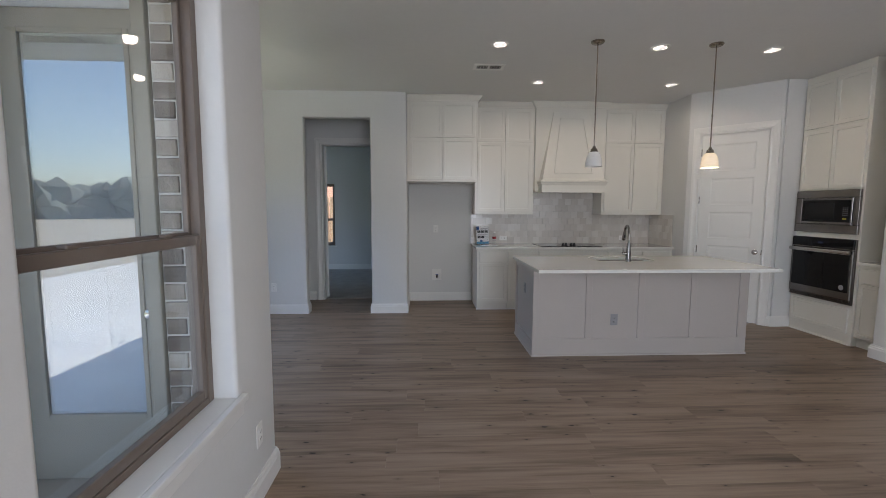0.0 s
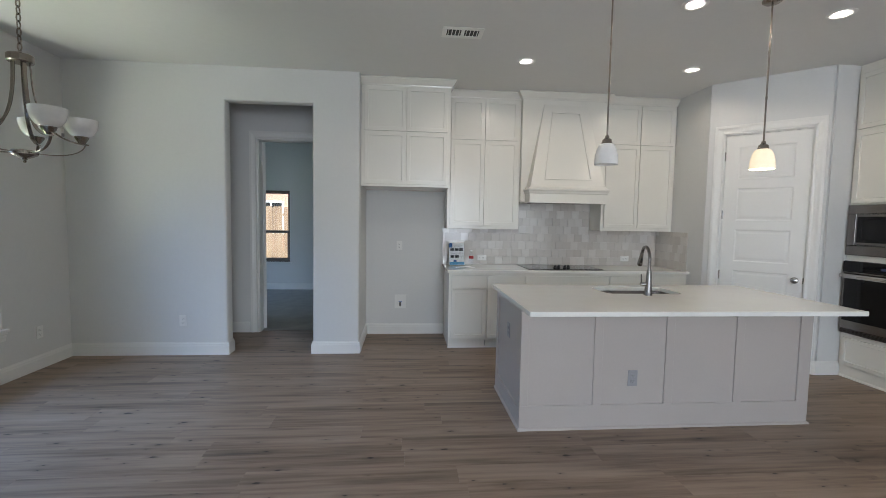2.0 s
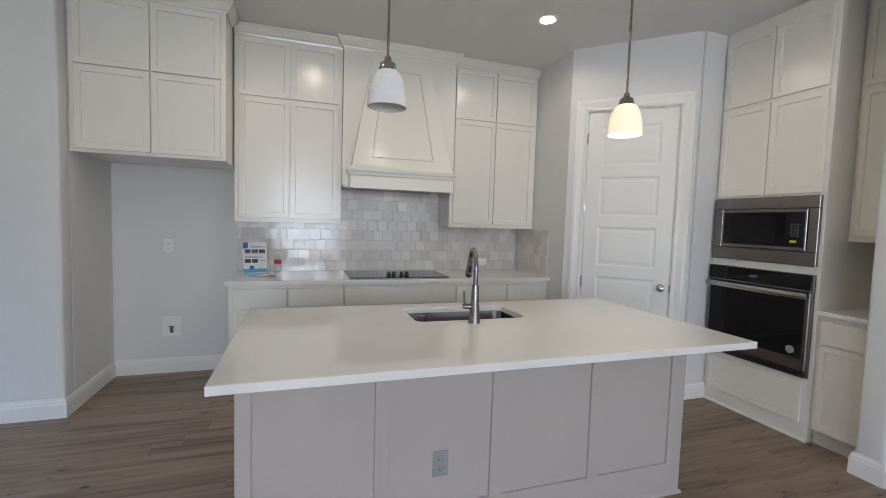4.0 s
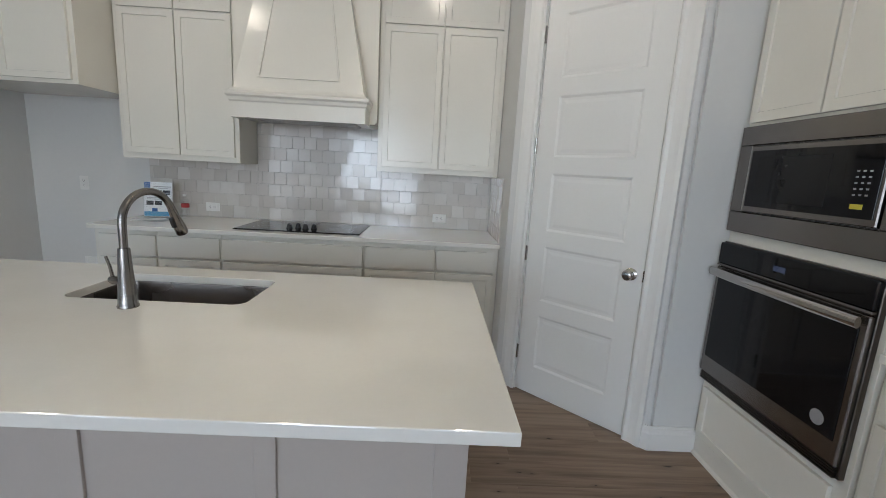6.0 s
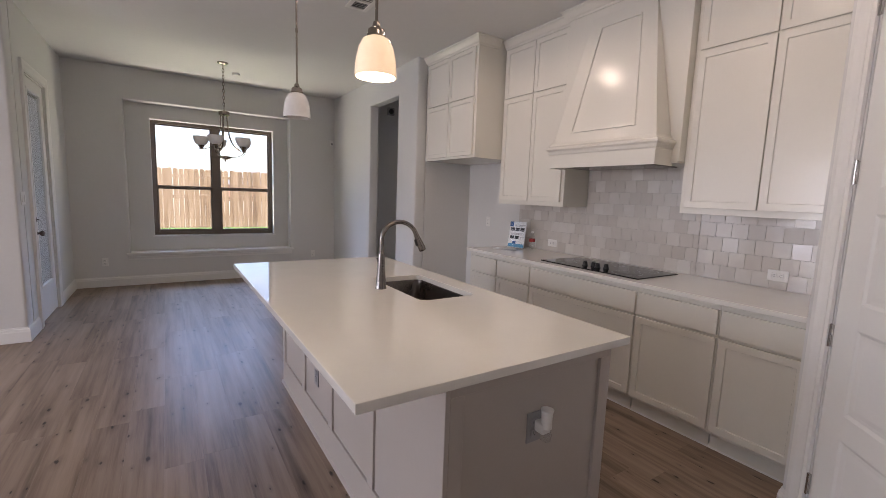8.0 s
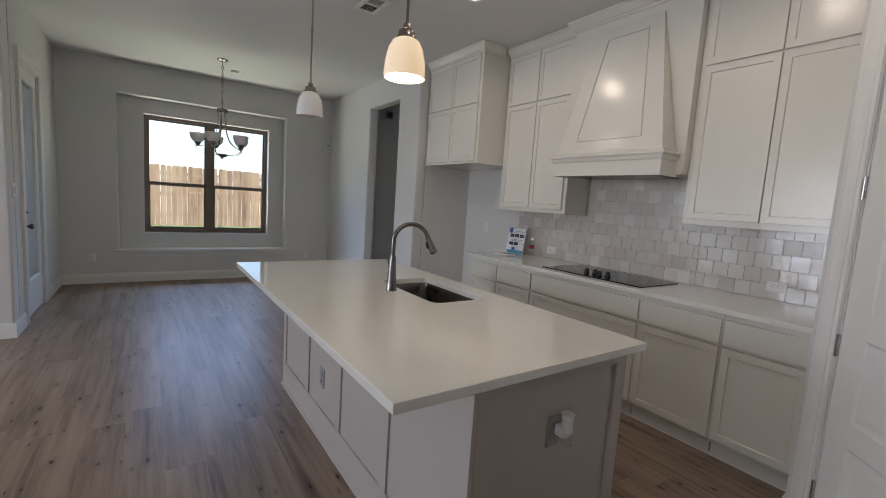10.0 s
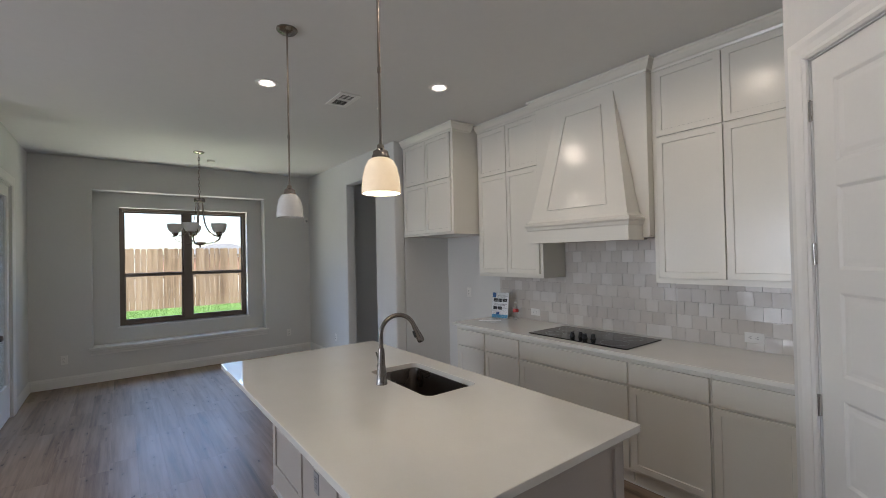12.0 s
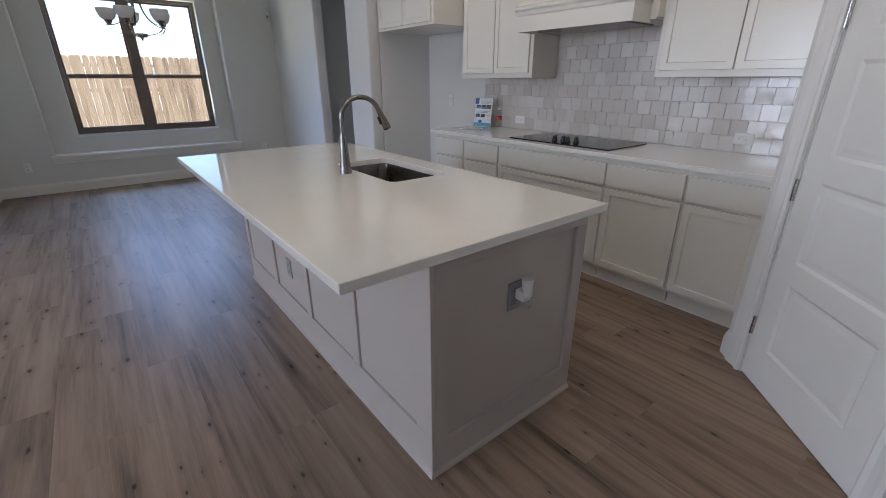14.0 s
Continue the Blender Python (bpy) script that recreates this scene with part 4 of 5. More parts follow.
spray = part("spray_head", tube([e, e + dn * 0.03, e + dn * 0.075, e + dn * 0.10, e + dn * 0.104], 0.015, 18, [0.0135, 0.0155, 0.0205, 0.0205, 0.018]), M_STEEL, faucet, "", True)
nb = boxes((-0.008, -0.006, -0.02, 0.008, 0.006, 0.02), bevel=0.003)
nb.transform(Matrix.Translation(e + dn * 0.05 + Vector((0, -0.019, -0.006))) @ pose(0, 0, 0, 20))
part("spray_button", nb, M_BLACK, spray)
hand = tube([(-0.02, 0, 0.085), (-0.05, 0, 0.085), (-0.062, 0, 0.086)], 0.012, 14, [0.014, 0.014, 0.011])
lever = part("lever_base", hand, M_STEEL, faucet, "", True)
part("lever", tube([(-0.052, 0, 0.09), (-0.056, -0.004, 0.13), (-0.06, -0.012, 0.165)], 0.005, 10, [0.006, 0.005, 0.0045]), M_STEEL, lever, "", True)

outlet(4.86, 5.556, 0.365, 0, "grey plastic power outlet on the island panel", M_GREYPLATE)
outlet(6.217, 5.943, 0.62, 90, "grey plastic power outlet on the island end", M_GREYPLATE)
outlet(4.035 + 0.013, 5.95, 0.62, -90, "grey plastic power outlet on the island end", M_GREYPLATE)
plug = thing("air_freshener", pose(6.226, 5.958, 0.64, 0, 0, 90), "white plug-in air freshener with a clear bottle", "air freshener")
part("body", merge(boxes((-0.022, -0.045, -0.03, 0.022, 0.0, 0.012), bevel=0.008, segments=3), lathe([(0, 0.0), (0.02, 0.0), (0.019, 0.03), (0.021, 0.06), (0.024, 0.068), (0.018, 0.07), (0.0, 0.069)], 20), pose(0, -0.04, -0.005)), M_PLATE, plug, "", True)
part("bottle", merge(bmesh.new(), lathe([(0, -0.055), (0.015, -0.055), (0.019, -0.05), (0.02, -0.03), (0.014, -0.015), (0, -0.012)], 20), pose(0, -0.04, 0.0)), M_CLEAR, plug, "clear scent bottle", True)

# oven tower
OX = 7.555
ow = 0.793
tower = cabinet("oven_cabinet", pose(OX, 6.523, 0, 0, 0, -90), ow, 0, TOPC, 0.61, [(0.03, 0.125, ow - 0.045, 0.395, 0.05), (0.02, 1.705, ow / 2, 2.385, 0.058), (ow / 2, 1.705, ow - 0.025, 2.385, 0.058), (0.02, 2.41, ow / 2, 2.93, 0.058), (ow / 2, 2.41, ow - 0.025, 2.93, 0.058)],
                "tall off-white oven cabinet with shaker doors above and a panel below", group="tall cabinets")
part("shoe_moulding", sweep(SHOE, [(ow, 0.0), (0, 0.0)][::-1]), M_CAB, tower)
mw = thing("microwave", pose(OX, 6.513, 1.205, 0, 0, -90), "built-in stainless steel microwave with a dark window", "microwave")
mwid, mh = 0.765, 0.482
part("trim_kit", boxes((0, -0.03, 0, mwid, -0.001, 0.095), (0, -0.03, mh - 0.085, mwid, -0.001, mh), (0, -0.03, 0.095, 0.08, -0.001, mh - 0.085), (mwid - 0.06, -0.03, 0.095, mwid, -0.001, mh - 0.085), bevel=0.003), M_STEEL, mw)
door = part("door", boxes((0.086, -0.036, 0.10, mwid - 0.066, -0.004, mh - 0.09), bevel=0.004), M_STEEL, mw)
part("window", boxes((0.10, -0.0385, 0.125, mwid - 0.08, -0.0355, mh - 0.112), bevel=0.001), M_BLACKGLASS, door)
part("inner_window", boxes((0.145, -0.0395, 0.15, 0.50, -0.038, mh - 0.14), bevel=0.0005), M_SCREEN, door)
for r in range(5):
    part("key_row", boxes(*[(0.60 + c * 0.022, -0.0392, 0.20 + r * 0.02, 0.61 + c * 0.022, -0.038, 0.206 + r * 0.02) for c in range(3)]), M_GREYPLATE, door, "small grey keypad marks")
part("label_mark", boxes((0.60, -0.0392, 0.155, 0.645, -0.038, 0.172)), mat("yellow_print", (0.6, 0.5, 0.05), 0.5, var=0.05), door)
# dark strips on the trim, coloured as the shade of a gap
part("vent_gap_shade", boxes((0.083, -0.031, 0.0965, mwid - 0.063, -0.0295, 0.0995), (0.083, -0.031, mh - 0.0895, mwid - 0.063, -0.0295, mh - 0.0865)), M_SLOT_SHADE, mw)
oven = thing("wall_oven", pose(OX, 6.513, 0.44, 0, 0, -90), "built-in stainless steel wall oven with a black glass door", "oven")
owid, oh = 0.765, 0.71
part("side_frame", boxes((0, -0.025, 0, owid, -0.001, oh), bevel=0.003), M_DARKSTEEL, oven)
panel = part("control_panel", boxes((0.004, -0.045, oh - 0.105, owid - 0.004, -0.0255, oh - 0.004), bevel=0.004), M_BLACKGLASS, oven)
part("display", boxes((0.345, -0.0465, oh - 0.068, 0.405, -0.0445, oh - 0.046)), mat("display", (0.01, 0.012, 0.02), 0.1, emit=(0.35, 0.45, 0.8), power=0.02), panel)
part("panel_trim", boxes((0.004, -0.047, oh - 0.116, owid - 0.004, -0.0255, oh - 0.106), bevel=0.002), M_STEEL, oven)
door = part("door", boxes((0.004, -0.045, 0.045, owid - 0.004, -0.0255, oh - 0.12), bevel=0.005), M_STEEL, oven)
part("glass", boxes((0.03, -0.0485, 0.13, owid - 0.03, -0.044, oh - 0.165), bevel=0.002), M_BLACKGLASS, door)
hb = tube([(0.012, -0.076, oh - 0.145), (0.2, -0.086, oh - 0.145), (owid / 2, -0.089, oh - 0.145), (owid - 0.2, -0.086, oh - 0.145), (owid - 0.012, -0.076, oh - 0.145)], 0.012, 12)
for v in hb.verts:
    v.co.z = oh - 0.145 + (v.co.z - oh + 0.145) * 1.7
box(hb, 0.03, -0.078, oh - 0.157, 0.055, -0.054, oh - 0.133, bevel=0.003)
box(hb, owid - 0.055, -0.078, oh - 0.157, owid - 0.03, -0.054, oh - 0.133, bevel=0.003)
part("handle", hb, M_CHROME, door, "stainless bar handle", True)
part("badge", merge(bmesh.new(), lathe([(0, 0), (0.028, 0), (0.028, 0.001), (0, 0.001)], 24), pose(owid - 0.10, -0.0485, 0.18, 90)), M_GREYPLATE, door, "round grey sticker")
vg = bmesh.new()
for i in range(4):
    box(vg, 0.01, -0.04 + i * 0.001, 0.004 + i * 0.010, owid - 0.01, -0.0252, 0.009 + i * 0.010)
part("vent_grille", vg, M_DARKSTEEL, oven)

# narrow cabinets beside the oven tower
cabinet("base_cabinet", pose(7.575, 5.728, 0, 0, 0, -90), 0.322, 0, 0.883, 0.543, [(0.02, 0.70, 0.285, 0.85, 0), (0.02, 0.11, 0.285, 0.685, 0.05)], "narrow off-white shaker base cabinet with one drawer and door", True, group="base cabinets")
tagged(link("side_countertop", boxes((7.54, 5.403, 0.885, 8.118, 5.729, 0.916), bevel=0.003, segments=2), M_QUARTZ), "short cream-white quartz countertop beside the oven cabinet", "countertop")
cabinet("wall_cabinet", pose(7.80, 5.728, 0, 0, 0, -90), 0.322, 1.38, TOPC, 0.318, [(0.02, 1.42, 0.30, 2.385, 0.05), (0.02, 2.41, 0.30, 2.93, 0.05)], "narrow off-white shaker wall cabinet beside the oven tower", group="wall cabinets")

# refrigerator space
outlet(3.145, BW, 1.145, 0, "white power outlet in the refrigerator space")
vb = thing("water_valve_box", pose(3.165, BW, 0.42), "white recessed water supply box with a valve", "valve box")
part("rim", sweep([(0, 0), (0, 0.006), (0.018, 0.006), (0.018, 0)], [(-0.055, -0.07), (-0.055, 0.07), (0.055, 0.07), (0.055, -0.07)][::-1], True), M_PLATE, vb).matrix_basis = pose(0, 0, 0, 90)
part("back_plate", boxes((-0.056, -0.0015, -0.071, 0.056, -0.0005, 0.071)), M_PLATE, vb)
valve = part("valve", tube([(0, -0.003, -0.05), (0, -0.02, -0.045), (0, -0.02, 0.0)], 0.013, 12), M_DARKSTEEL, vb, "brass and steel valve", True)
part("valve_lever", boxes((-0.022, -0.028, -0.002, 0.022, -0.02, 0.006), bevel=0.002), M_BLUE, valve)
outlet(4.215, BW - 0.008, 1.0, 0, "white horizontal power outlet on the tile backsplash", turned=True)
outlet(6.15, BW - 0.008, 1.005, 0, "white horizontal power outlet on the tile backsplash", turned=True)
outlet(0.89, NN, 0.37, 0, "white power outlet low on the wall")
outlet(NW, 4.10, 0.35, 90, "white power outlet low on the wall")
outlet(NW, 6.98, 0.35, 90, "white power outlet low on the wall")
outlet(WEST, 3.535, 0.335, 90, "white power outlet under the window")
outlet(2.0, NS, 1.28, 180, "white double light switch beside the patio door", slots="switch")
outlet(1.93, NS, 1.28, 180, "white double light switch beside the patio door", slots="switch")

# leaflet stand, leaflets and bottle on the counter
st = thing("sign_stand", pose(3.87, 7.97, 0.916, 0, 0, 14) @ Matrix.Diagonal((1.12, 1.12, 1.12, 1)), "clear acrylic stand holding a printed white leaflet", "sign")
lean = pose(0, 0, 0, -8)


def leaned(name, rows, m, label=""):
    bm = boxes(*rows)
    bm.transform(lean)
    return part(name, bm, m, st, label)


part("foot", boxes((-0.095, -0.02, 0, 0.095, 0.075, 0.003), bevel=0.001), M_CLEAR, st)
sheet = leaned("leaflet", [(-0.09, 0.0, 0.004, 0.09, 0.002, 0.25)], M_PAPER, "white printed sheet")
leaned("acrylic_front", [(-0.095, -0.004, 0.003, 0.095, -0.003, 0.255)], M_CLEAR)
for rows, m in (([(-0.088, -0.001, 0.20, -0.05, 0.0, 0.248)], M_BLUE), ([(-0.03, -0.001, 0.215, 0.08, 0.0, 0.22), (-0.03, -0.001, 0.205, 0.06, 0.0, 0.208)], M_GREYPLATE),
                ([(-0.075 + i * 0.053, -0.001, 0.16, -0.03 + i * 0.053, 0.0, 0.192) for i in range(3)], M_INK), ([(-0.07 + i * 0.053, -0.0015, 0.168, -0.036 + i * 0.053, -0.001, 0.172) for i in range(3)], M_GREYPLATE),
                ([(-0.075 + i * 0.053, -0.001, 0.085, -0.03 + i * 0.053, 0.0, 0.115) for i in range(2)], M_INK), ([(-0.07, -0.001, 0.135, 0.075, 0.0, 0.139), (-0.07, -0.001, 0.125, 0.055, 0.0, 0.129), (0.035, -0.001, 0.1, 0.08, 0.0, 0.104)], M_GREYPLATE),
                ([(-0.088, -0.001, 0.006, 0.088, 0.0, 0.038)], M_LIGHTBLUE), ([(-0.04, -0.001, 0.038, -0.005, 0.0, 0.062)], M_BLUE)):
    for q in rows:
        bm = boxes(q)
        bm.transform(lean)
        part("print", bm, m, sheet)
for i, (x, y, a) in enumerate(((3.90, 7.77, 20), (3.97, 7.75, -12), (3.94, 7.80, 48))):
    lf = link("leaflet", boxes((-0.09, -0.045, 0, 0.09, 0.045, 0.001 + 0.0002 * i)), (M_PAPER, M_GREYPLATE, M_PAPER)[i])
    lf.matrix_basis = pose(x, y, 0.916 + 0.0013 * i, 0, 0, a)
    tagged(lf, "loose paper leaflet lying on the quartz counter", "leaflet", "leaflets")
bo = thing("water_bottle", pose(4.055, 8.03, 0.916), "small clear plastic water bottle with a red label", "bottle")
part("bottle_body", lathe([(0, 0.002), (0.026, 0), (0.029, 0.006), (0.028, 0.03), (0.03, 0.05), (0.028, 0.07), (0.03, 0.09), (0.029, 0.12), (0.024, 0.145), (0.013, 0.165), (0.012, 0.178)], 20, False), M_CLEAR, bo, "", True)
part("cap", lathe([(0, 0.174), (0.0145, 0.174), (0.0145, 0.19), (0, 0.191)], 16), M_PLATE, bo, "", True)
part("label", lathe([(0.0305, 0.082), (0.0308, 0.084), (0.0308, 0.112), (0.0305, 0.114)], 20, False), M_RED, bo, "dark red paper label", True)

# ---- lamps and ceiling fittings ----


def pendant(x, y, shade_mat, label):
    ob = thing("pendant_lamp", pose(x, y, CEIL), label, "pendant lamp", "pendants over the island")
    part("canopy", lathe([(0, 0), (0.062, 0), (0.062, -0.008), (0.05, -0.02), (0.015, -0.026), (0, -0.026)], 28), M_NICKEL, ob, "", True)
    part("rod", lathe([(0, -0.02), (0.0055, -0.02), (0.0055, -0.98), (0, -0.98)], 12), M_NICKEL, ob, "", True)
    for z in (-0.35, -0.66):
        part("rod_coupling", lathe([(0, z + 0.012), (0.0075, z + 0.01), (0.0075, z - 0.01), (0, z - 0.012)], 12), M_NICKEL, ob, "", True)
    part("cap", lathe([(0, -0.955), (0.012, -0.958), (0.016, -0.975), (0.03, -0.985), (0.032, -1.0), (0.035, -1.004), (0.035, -1.018), (0, -1.018)], 24), M_NICKEL, ob, "ribbed brushed nickel cap", True)
    part("shade", lathe([(0.034, -1.012), (0.05, -1.022), (0.064, -1.05), (0.073, -1.09), (0.077, -1.135), (0.077, -1.152), (0.073, -1.152), (0.072, -1.13), (0.06, -1.055), (0.045, -1.028), (0.0, -1.02)], 32, False), shade_mat, ob, "white opal glass bell shade", True)
    return ob


pendant(4.58, 5.52, M_OPAL, "brushed nickel pendant with a white opal glass bell shade")
lit = pendant(5.72, 5.52, M_OPAL_ON, "lit brushed nickel pendant with a glowing opal glass shade")
bulb = bpy.data.lights.new("pendant_bulb", "POINT")
bulb.energy, bulb.color, bulb.shadow_soft_size = 1.0, (1.0, 0.78, 0.5), 0.03
new("pendant_bulb", bulb).location = (5.72, 5.52, 1.90)


def can(x, y):
    ob = thing("recessed_light", pose(x, y, CEIL), "round white recessed ceiling downlight", "downlight", "recessed lights")
    part("trim_ring", lathe([(0.088, 0), (0.088, -0.004), (0.08, -0.007), (0.066, -0.006), (0.062, 0.0)], 36, False), M_PLATE, ob, "", True)
    # the baffle's grey stands in for the dimness of an unlit can
    part("baffle", lathe([(0.062, -0.002), (0.058, 0.036), (0.0595, 0.036), (0.063, -0.001)], 36, False), M_GREYPLATE, ob, "", True)
    part("lens", lathe([(0, 0.028), (0.058, 0.028), (0.058, 0.034), (0, 0.034)], 36), M_CANLIGHT, ob)
    sp = bpy.data.lights.new("downlight_beam", "SPOT")
    sp.energy, sp.color, sp.spot_size, sp.spot_blend, sp.shadow_soft_size = 3.3, (1.0, 0.84, 0.64), radians(168), 0.35, 0.055
    lamp = new("downlight_beam", sp)
    lamp.location = (x, y, CEIL - 0.012)
    return ob


for x, y in CANS:
    can(x, y)

vent = thing("ceiling_vent", pose(3.675, 6.29, CEIL) @ Matrix.Diagonal((1.35, 1.4, 1, 1)), "white metal ceiling air vent with angled slats", "vent")
# dark sheet in place of the shade inside the duct
part("backing", boxes((-0.10, -0.045, -0.002, 0.10, 0.045, 0)), M_SLOT_SHADE, vent)
part("rim", boxes((-0.125, -0.07, -0.008, 0.125, -0.042, 0), (-0.125, 0.042, -0.008, 0.125, 0.07, 0), (-0.125, -0.042, -0.008, -0.098, 0.042, 0), (0.098, -0.042, -0.008, 0.125, 0.042, 0), (-0.01, -0.042, -0.008, 0.01, 0.042, 0), bevel=0.002), M_PLATE, vent)
for i in range(9):
    x = -0.088 + i * 0.022
    if abs(x) < 0.012:
        continue
    sl = boxes((-0.0026, -0.043, -0.0006, 0.0026, 0.043, 0.0006))
    sl.transform(pose(x, 0, -0.005, 0, 40 if x < 0 else -40, 0))
    part("slat", sl, M_PLATE, vent)
sm = thing("smoke_detector", pose(0.45, 5.73, CEIL), "small round white smoke detector on the ceiling", "smoke detector")
part("housing", lathe([(0, 0), (0.05, 0), (0.052, -0.01), (0.045, -0.024), (0.02, -0.03), (0, -0.03)], 28), M_PLATE, sm, "", True)
sn = thing("motion_detector", pose(NW, 7.30, 2.27, 0, 0, 90), "small white wall-mounted alarm sensor", "sensor")
part("housing", boxes((-0.028, -0.04, -0.05, 0.028, 0, 0.05), bevel=0.01, segments=3), M_PLATE, sn)
part("lens", boxes((-0.018, -0.043, -0.035, 0.018, -0.038, 0.0), bevel=0.003), M_GREYPLATE, sn)
dc = thing("door_chime", pose(0.95, 7.87, 2.72, 0, 0, 90), "round grey speaker plate on the hall wall", "chime")
part("plate", boxes((-0.06, -0.02, -0.06, 0.06, 0, 0.06), bevel=0.008, segments=3), M_GREYPLATE, dc)
part("speaker", merge(bmesh.new(), lathe([(0, 0.02), (0.04, 0.02), (0.042, 0.026), (0.03, 0.028), (0.02, 0.024), (0, 0.022)], 24), pose(0, 0, 0, 90)), M_BLACK, dc, "", True)

# chandelier
ch = thing("chandelier", pose(0.917, 5.518, CEIL), "dark nickel five-arm chandelier with white bell glass shades", "chandelier")
part("canopy", lathe([(0, 0), (0.065, 0), (0.065, -0.01), (0.045, -0.022), (0.012, -0.03), (0, -0.03)], 28), M_NICKEL, ch, "", True)
for i in range(13):
    ring = []
    for k in range(13):
        a = 2 * math.pi * k / 12
        ring.append((0.011 * math.cos(a), 0.0, 0.025 * math.sin(a)))
    lk = tube(ring, 0.004, 6)
    lk.transform(pose(0, 0, -0.055 - i * 0.042, 0, 0, 90 * (i % 2)))
    part("chain_link", lk, M_NICKEL, ch, "", True)
part("collar", lathe([(0, -0.585), (0.010, -0.587), (0.014, -0.602), (0.058, -0.606), (0.064, -0.612), (0.064, -0.648), (0.058, -0.654), (0, -0.654)], 32), M_NICKEL, ch, "", True)
hub = part("hub", lathe([(0, -1.172), (0.06, -1.172), (0.065, -1.177), (0.065, -1.196), (0.058, -1.202), (0.036, -1.214), (0.022, -1.22), (0, -1.22)], 32), M_NICKEL, ch, "", True)
part("finial", lathe([(0, -1.218), (0.012, -1.22), (0.014, -1.227), (0.007, -1.232), (0.009, -1.238), (0.006, -1.245), (0, -1.247)], 20), M_NICKEL, hub, "", True)


def curve(pts, n=18):
    """Points along a Bezier curve."""
    out = []
    for k in range(n + 1):
        q = [Vector(p) for p in pts]
        while len(q) > 1:
            q = [a.lerp(b, k / n) for a, b in zip(q, q[1:])]
        out.append(q[0])
    return out


def flat_bar(pts, width, thick):
    """A flat bar bent in the xz plane, its breadth along y."""
    bm = bmesh.new()
    rings = []
    for k, p in enumerate(pts):
        d = (pts[min(k + 1, len(pts) - 1)] - pts[max(k - 1, 0)]).normalized()
        n = Vector((-d.z, 0, d.x)) * thick / 2
        rings.append([bm.verts.new(p + n * a + Vector((0, width / 2 * b, 0))) for a, b in ((-1, -0.8), (-0.4, -1), (0.4, -1), (1, -0.8), (1, 0.8), (0.4, 1), (-0.4, 1), (-1, 0.8))])
    for a, b in zip(rings, rings[1:]):
        for k in range(8):
            bm.faces.new((a[k], a[(k + 1) % 8], b[(k + 1) % 8], b[k]))
    bm.faces.new(rings[0])
    bm.faces.new(rings[-1])
    return bm


for i in range(5):
    rot = pose(0, 0, 0, 0, 0, 72 * i + 44)
    arm = flat_bar(curve([(0.042, 0, -0.65), (0.045, 0, -0.93), (0.09, 0, -1.10), (0.305, 0, -1.098)]), 0.020, 0.008)
    arm.transform(rot)
    am = part("arm", arm, M_NICKEL, ch, "", True)
    low = flat_bar(curve([(0.288, 0, -1.104), (0.27, 0, -1.165), (0.18, 0, -1.195), (0.055, 0, -1.184)]), 0.016, 0.006)
    low.transform(rot)
    part("brace", low, M_NICKEL, am, "", True)
    cup = lathe([(0, -1.096), (0.016, -1.094), (0.022, -1.085), (0.036, -1.062), (0.04, -1.046), (0, -1.046)], 24)
    cup.transform(rot @ Matrix.Translation((0.272, 0, 0)))
    part("cup", cup, M_NICKEL, am, "", True)
    sh = lathe([(0.034, -1.052), (0.06, -1.038), (0.080, -1.005), (0.089, -0.968), (0.091, -0.94), (0.087, -0.94), (0.085, -0.968), (0.075, -1.0), (0.055, -1.03), (0, -1.04)], 32, False)
    sh.transform(rot @ Matrix.Translation((0.272, 0, 0)))
    part("shade", sh, M_OPAL, ch, "white opal glass bowl shade", True)

# ---- outdoors ----
GZ = -0.06
gm = bmesh.new()
bmesh.ops.create_grid(gm, x_segments=2, y_segments=2, size=400)
gm.transform(Matrix.Translation((0, 0, GZ - 0.1)))
tagged(link("ground", gm, mat("dry_ground", (0.33, 0.29, 0.22), 0.95, var=0.2, big=0.05, small=0.8)), "pale dry ground stretching to the horizon", "ground", kind="structure")
gr = random.Random(5)


def lawn_z(x):
    return GZ + 0.17 * min(max((-1.5 - x) / 7.0, 0.0), 1.0)


yard = boxes((-1.5, 1.0, GZ - 0.12, -0.7, 15.9, GZ), (-8.9, 1.0, GZ - 0.12, -1.5, 15.9, GZ))
for v in yard.verts:
    if v.co.z > GZ - 0.01:
        v.co.z = lawn_z(v.co.x)
tagged(link("yard_ground", yard, M_GRASS), "mown bright green lawn inside the fence", "lawn", kind="structure")


def blades(n, x0, y0, x1, y1):
    vs, fs = [], []
    for i in range(n):
        x, y, a, h = gr.uniform(x0, x1), gr.uniform(y0, y1), gr.uniform(0, 6.3), gr.uniform(0.02, 0.05)
        dx, dy = 0.012 * math.cos(a), 0.012 * math.sin(a)
        k = len(vs)
        z = lawn_z(x)
        vs += [(x - dx, y - dy, z), (x + dx, y + dy, z), (x + gr.uniform(-0.03, 0.03), y + gr.uniform(-0.03, 0.03), z + h)]
        fs.append((k, k + 1, k + 2))
    me = bpy.data.meshes.new("grass")
    me.from_pydata(vs, [], fs)
    me.materials.append(M_GRASS)
    return tagged(new("grass", me), "short green grass blades along the fence", "grass", kind="stuff")


blades(30000, -8.55, 1.5, -4.0, 10.0)
# outer slab is unseen, added so that the door glass mirrors pale ground
tagged(link("patio", boxes((-2.2, 1.2, -0.12, 1.93, 3.55, -0.03), (-5.0, -10.0, -0.12, 1.93, 1.2, -0.03), bevel=0.01), M_CONCRETE), "pale concrete slab of the covered patio", "patio", kind="structure")
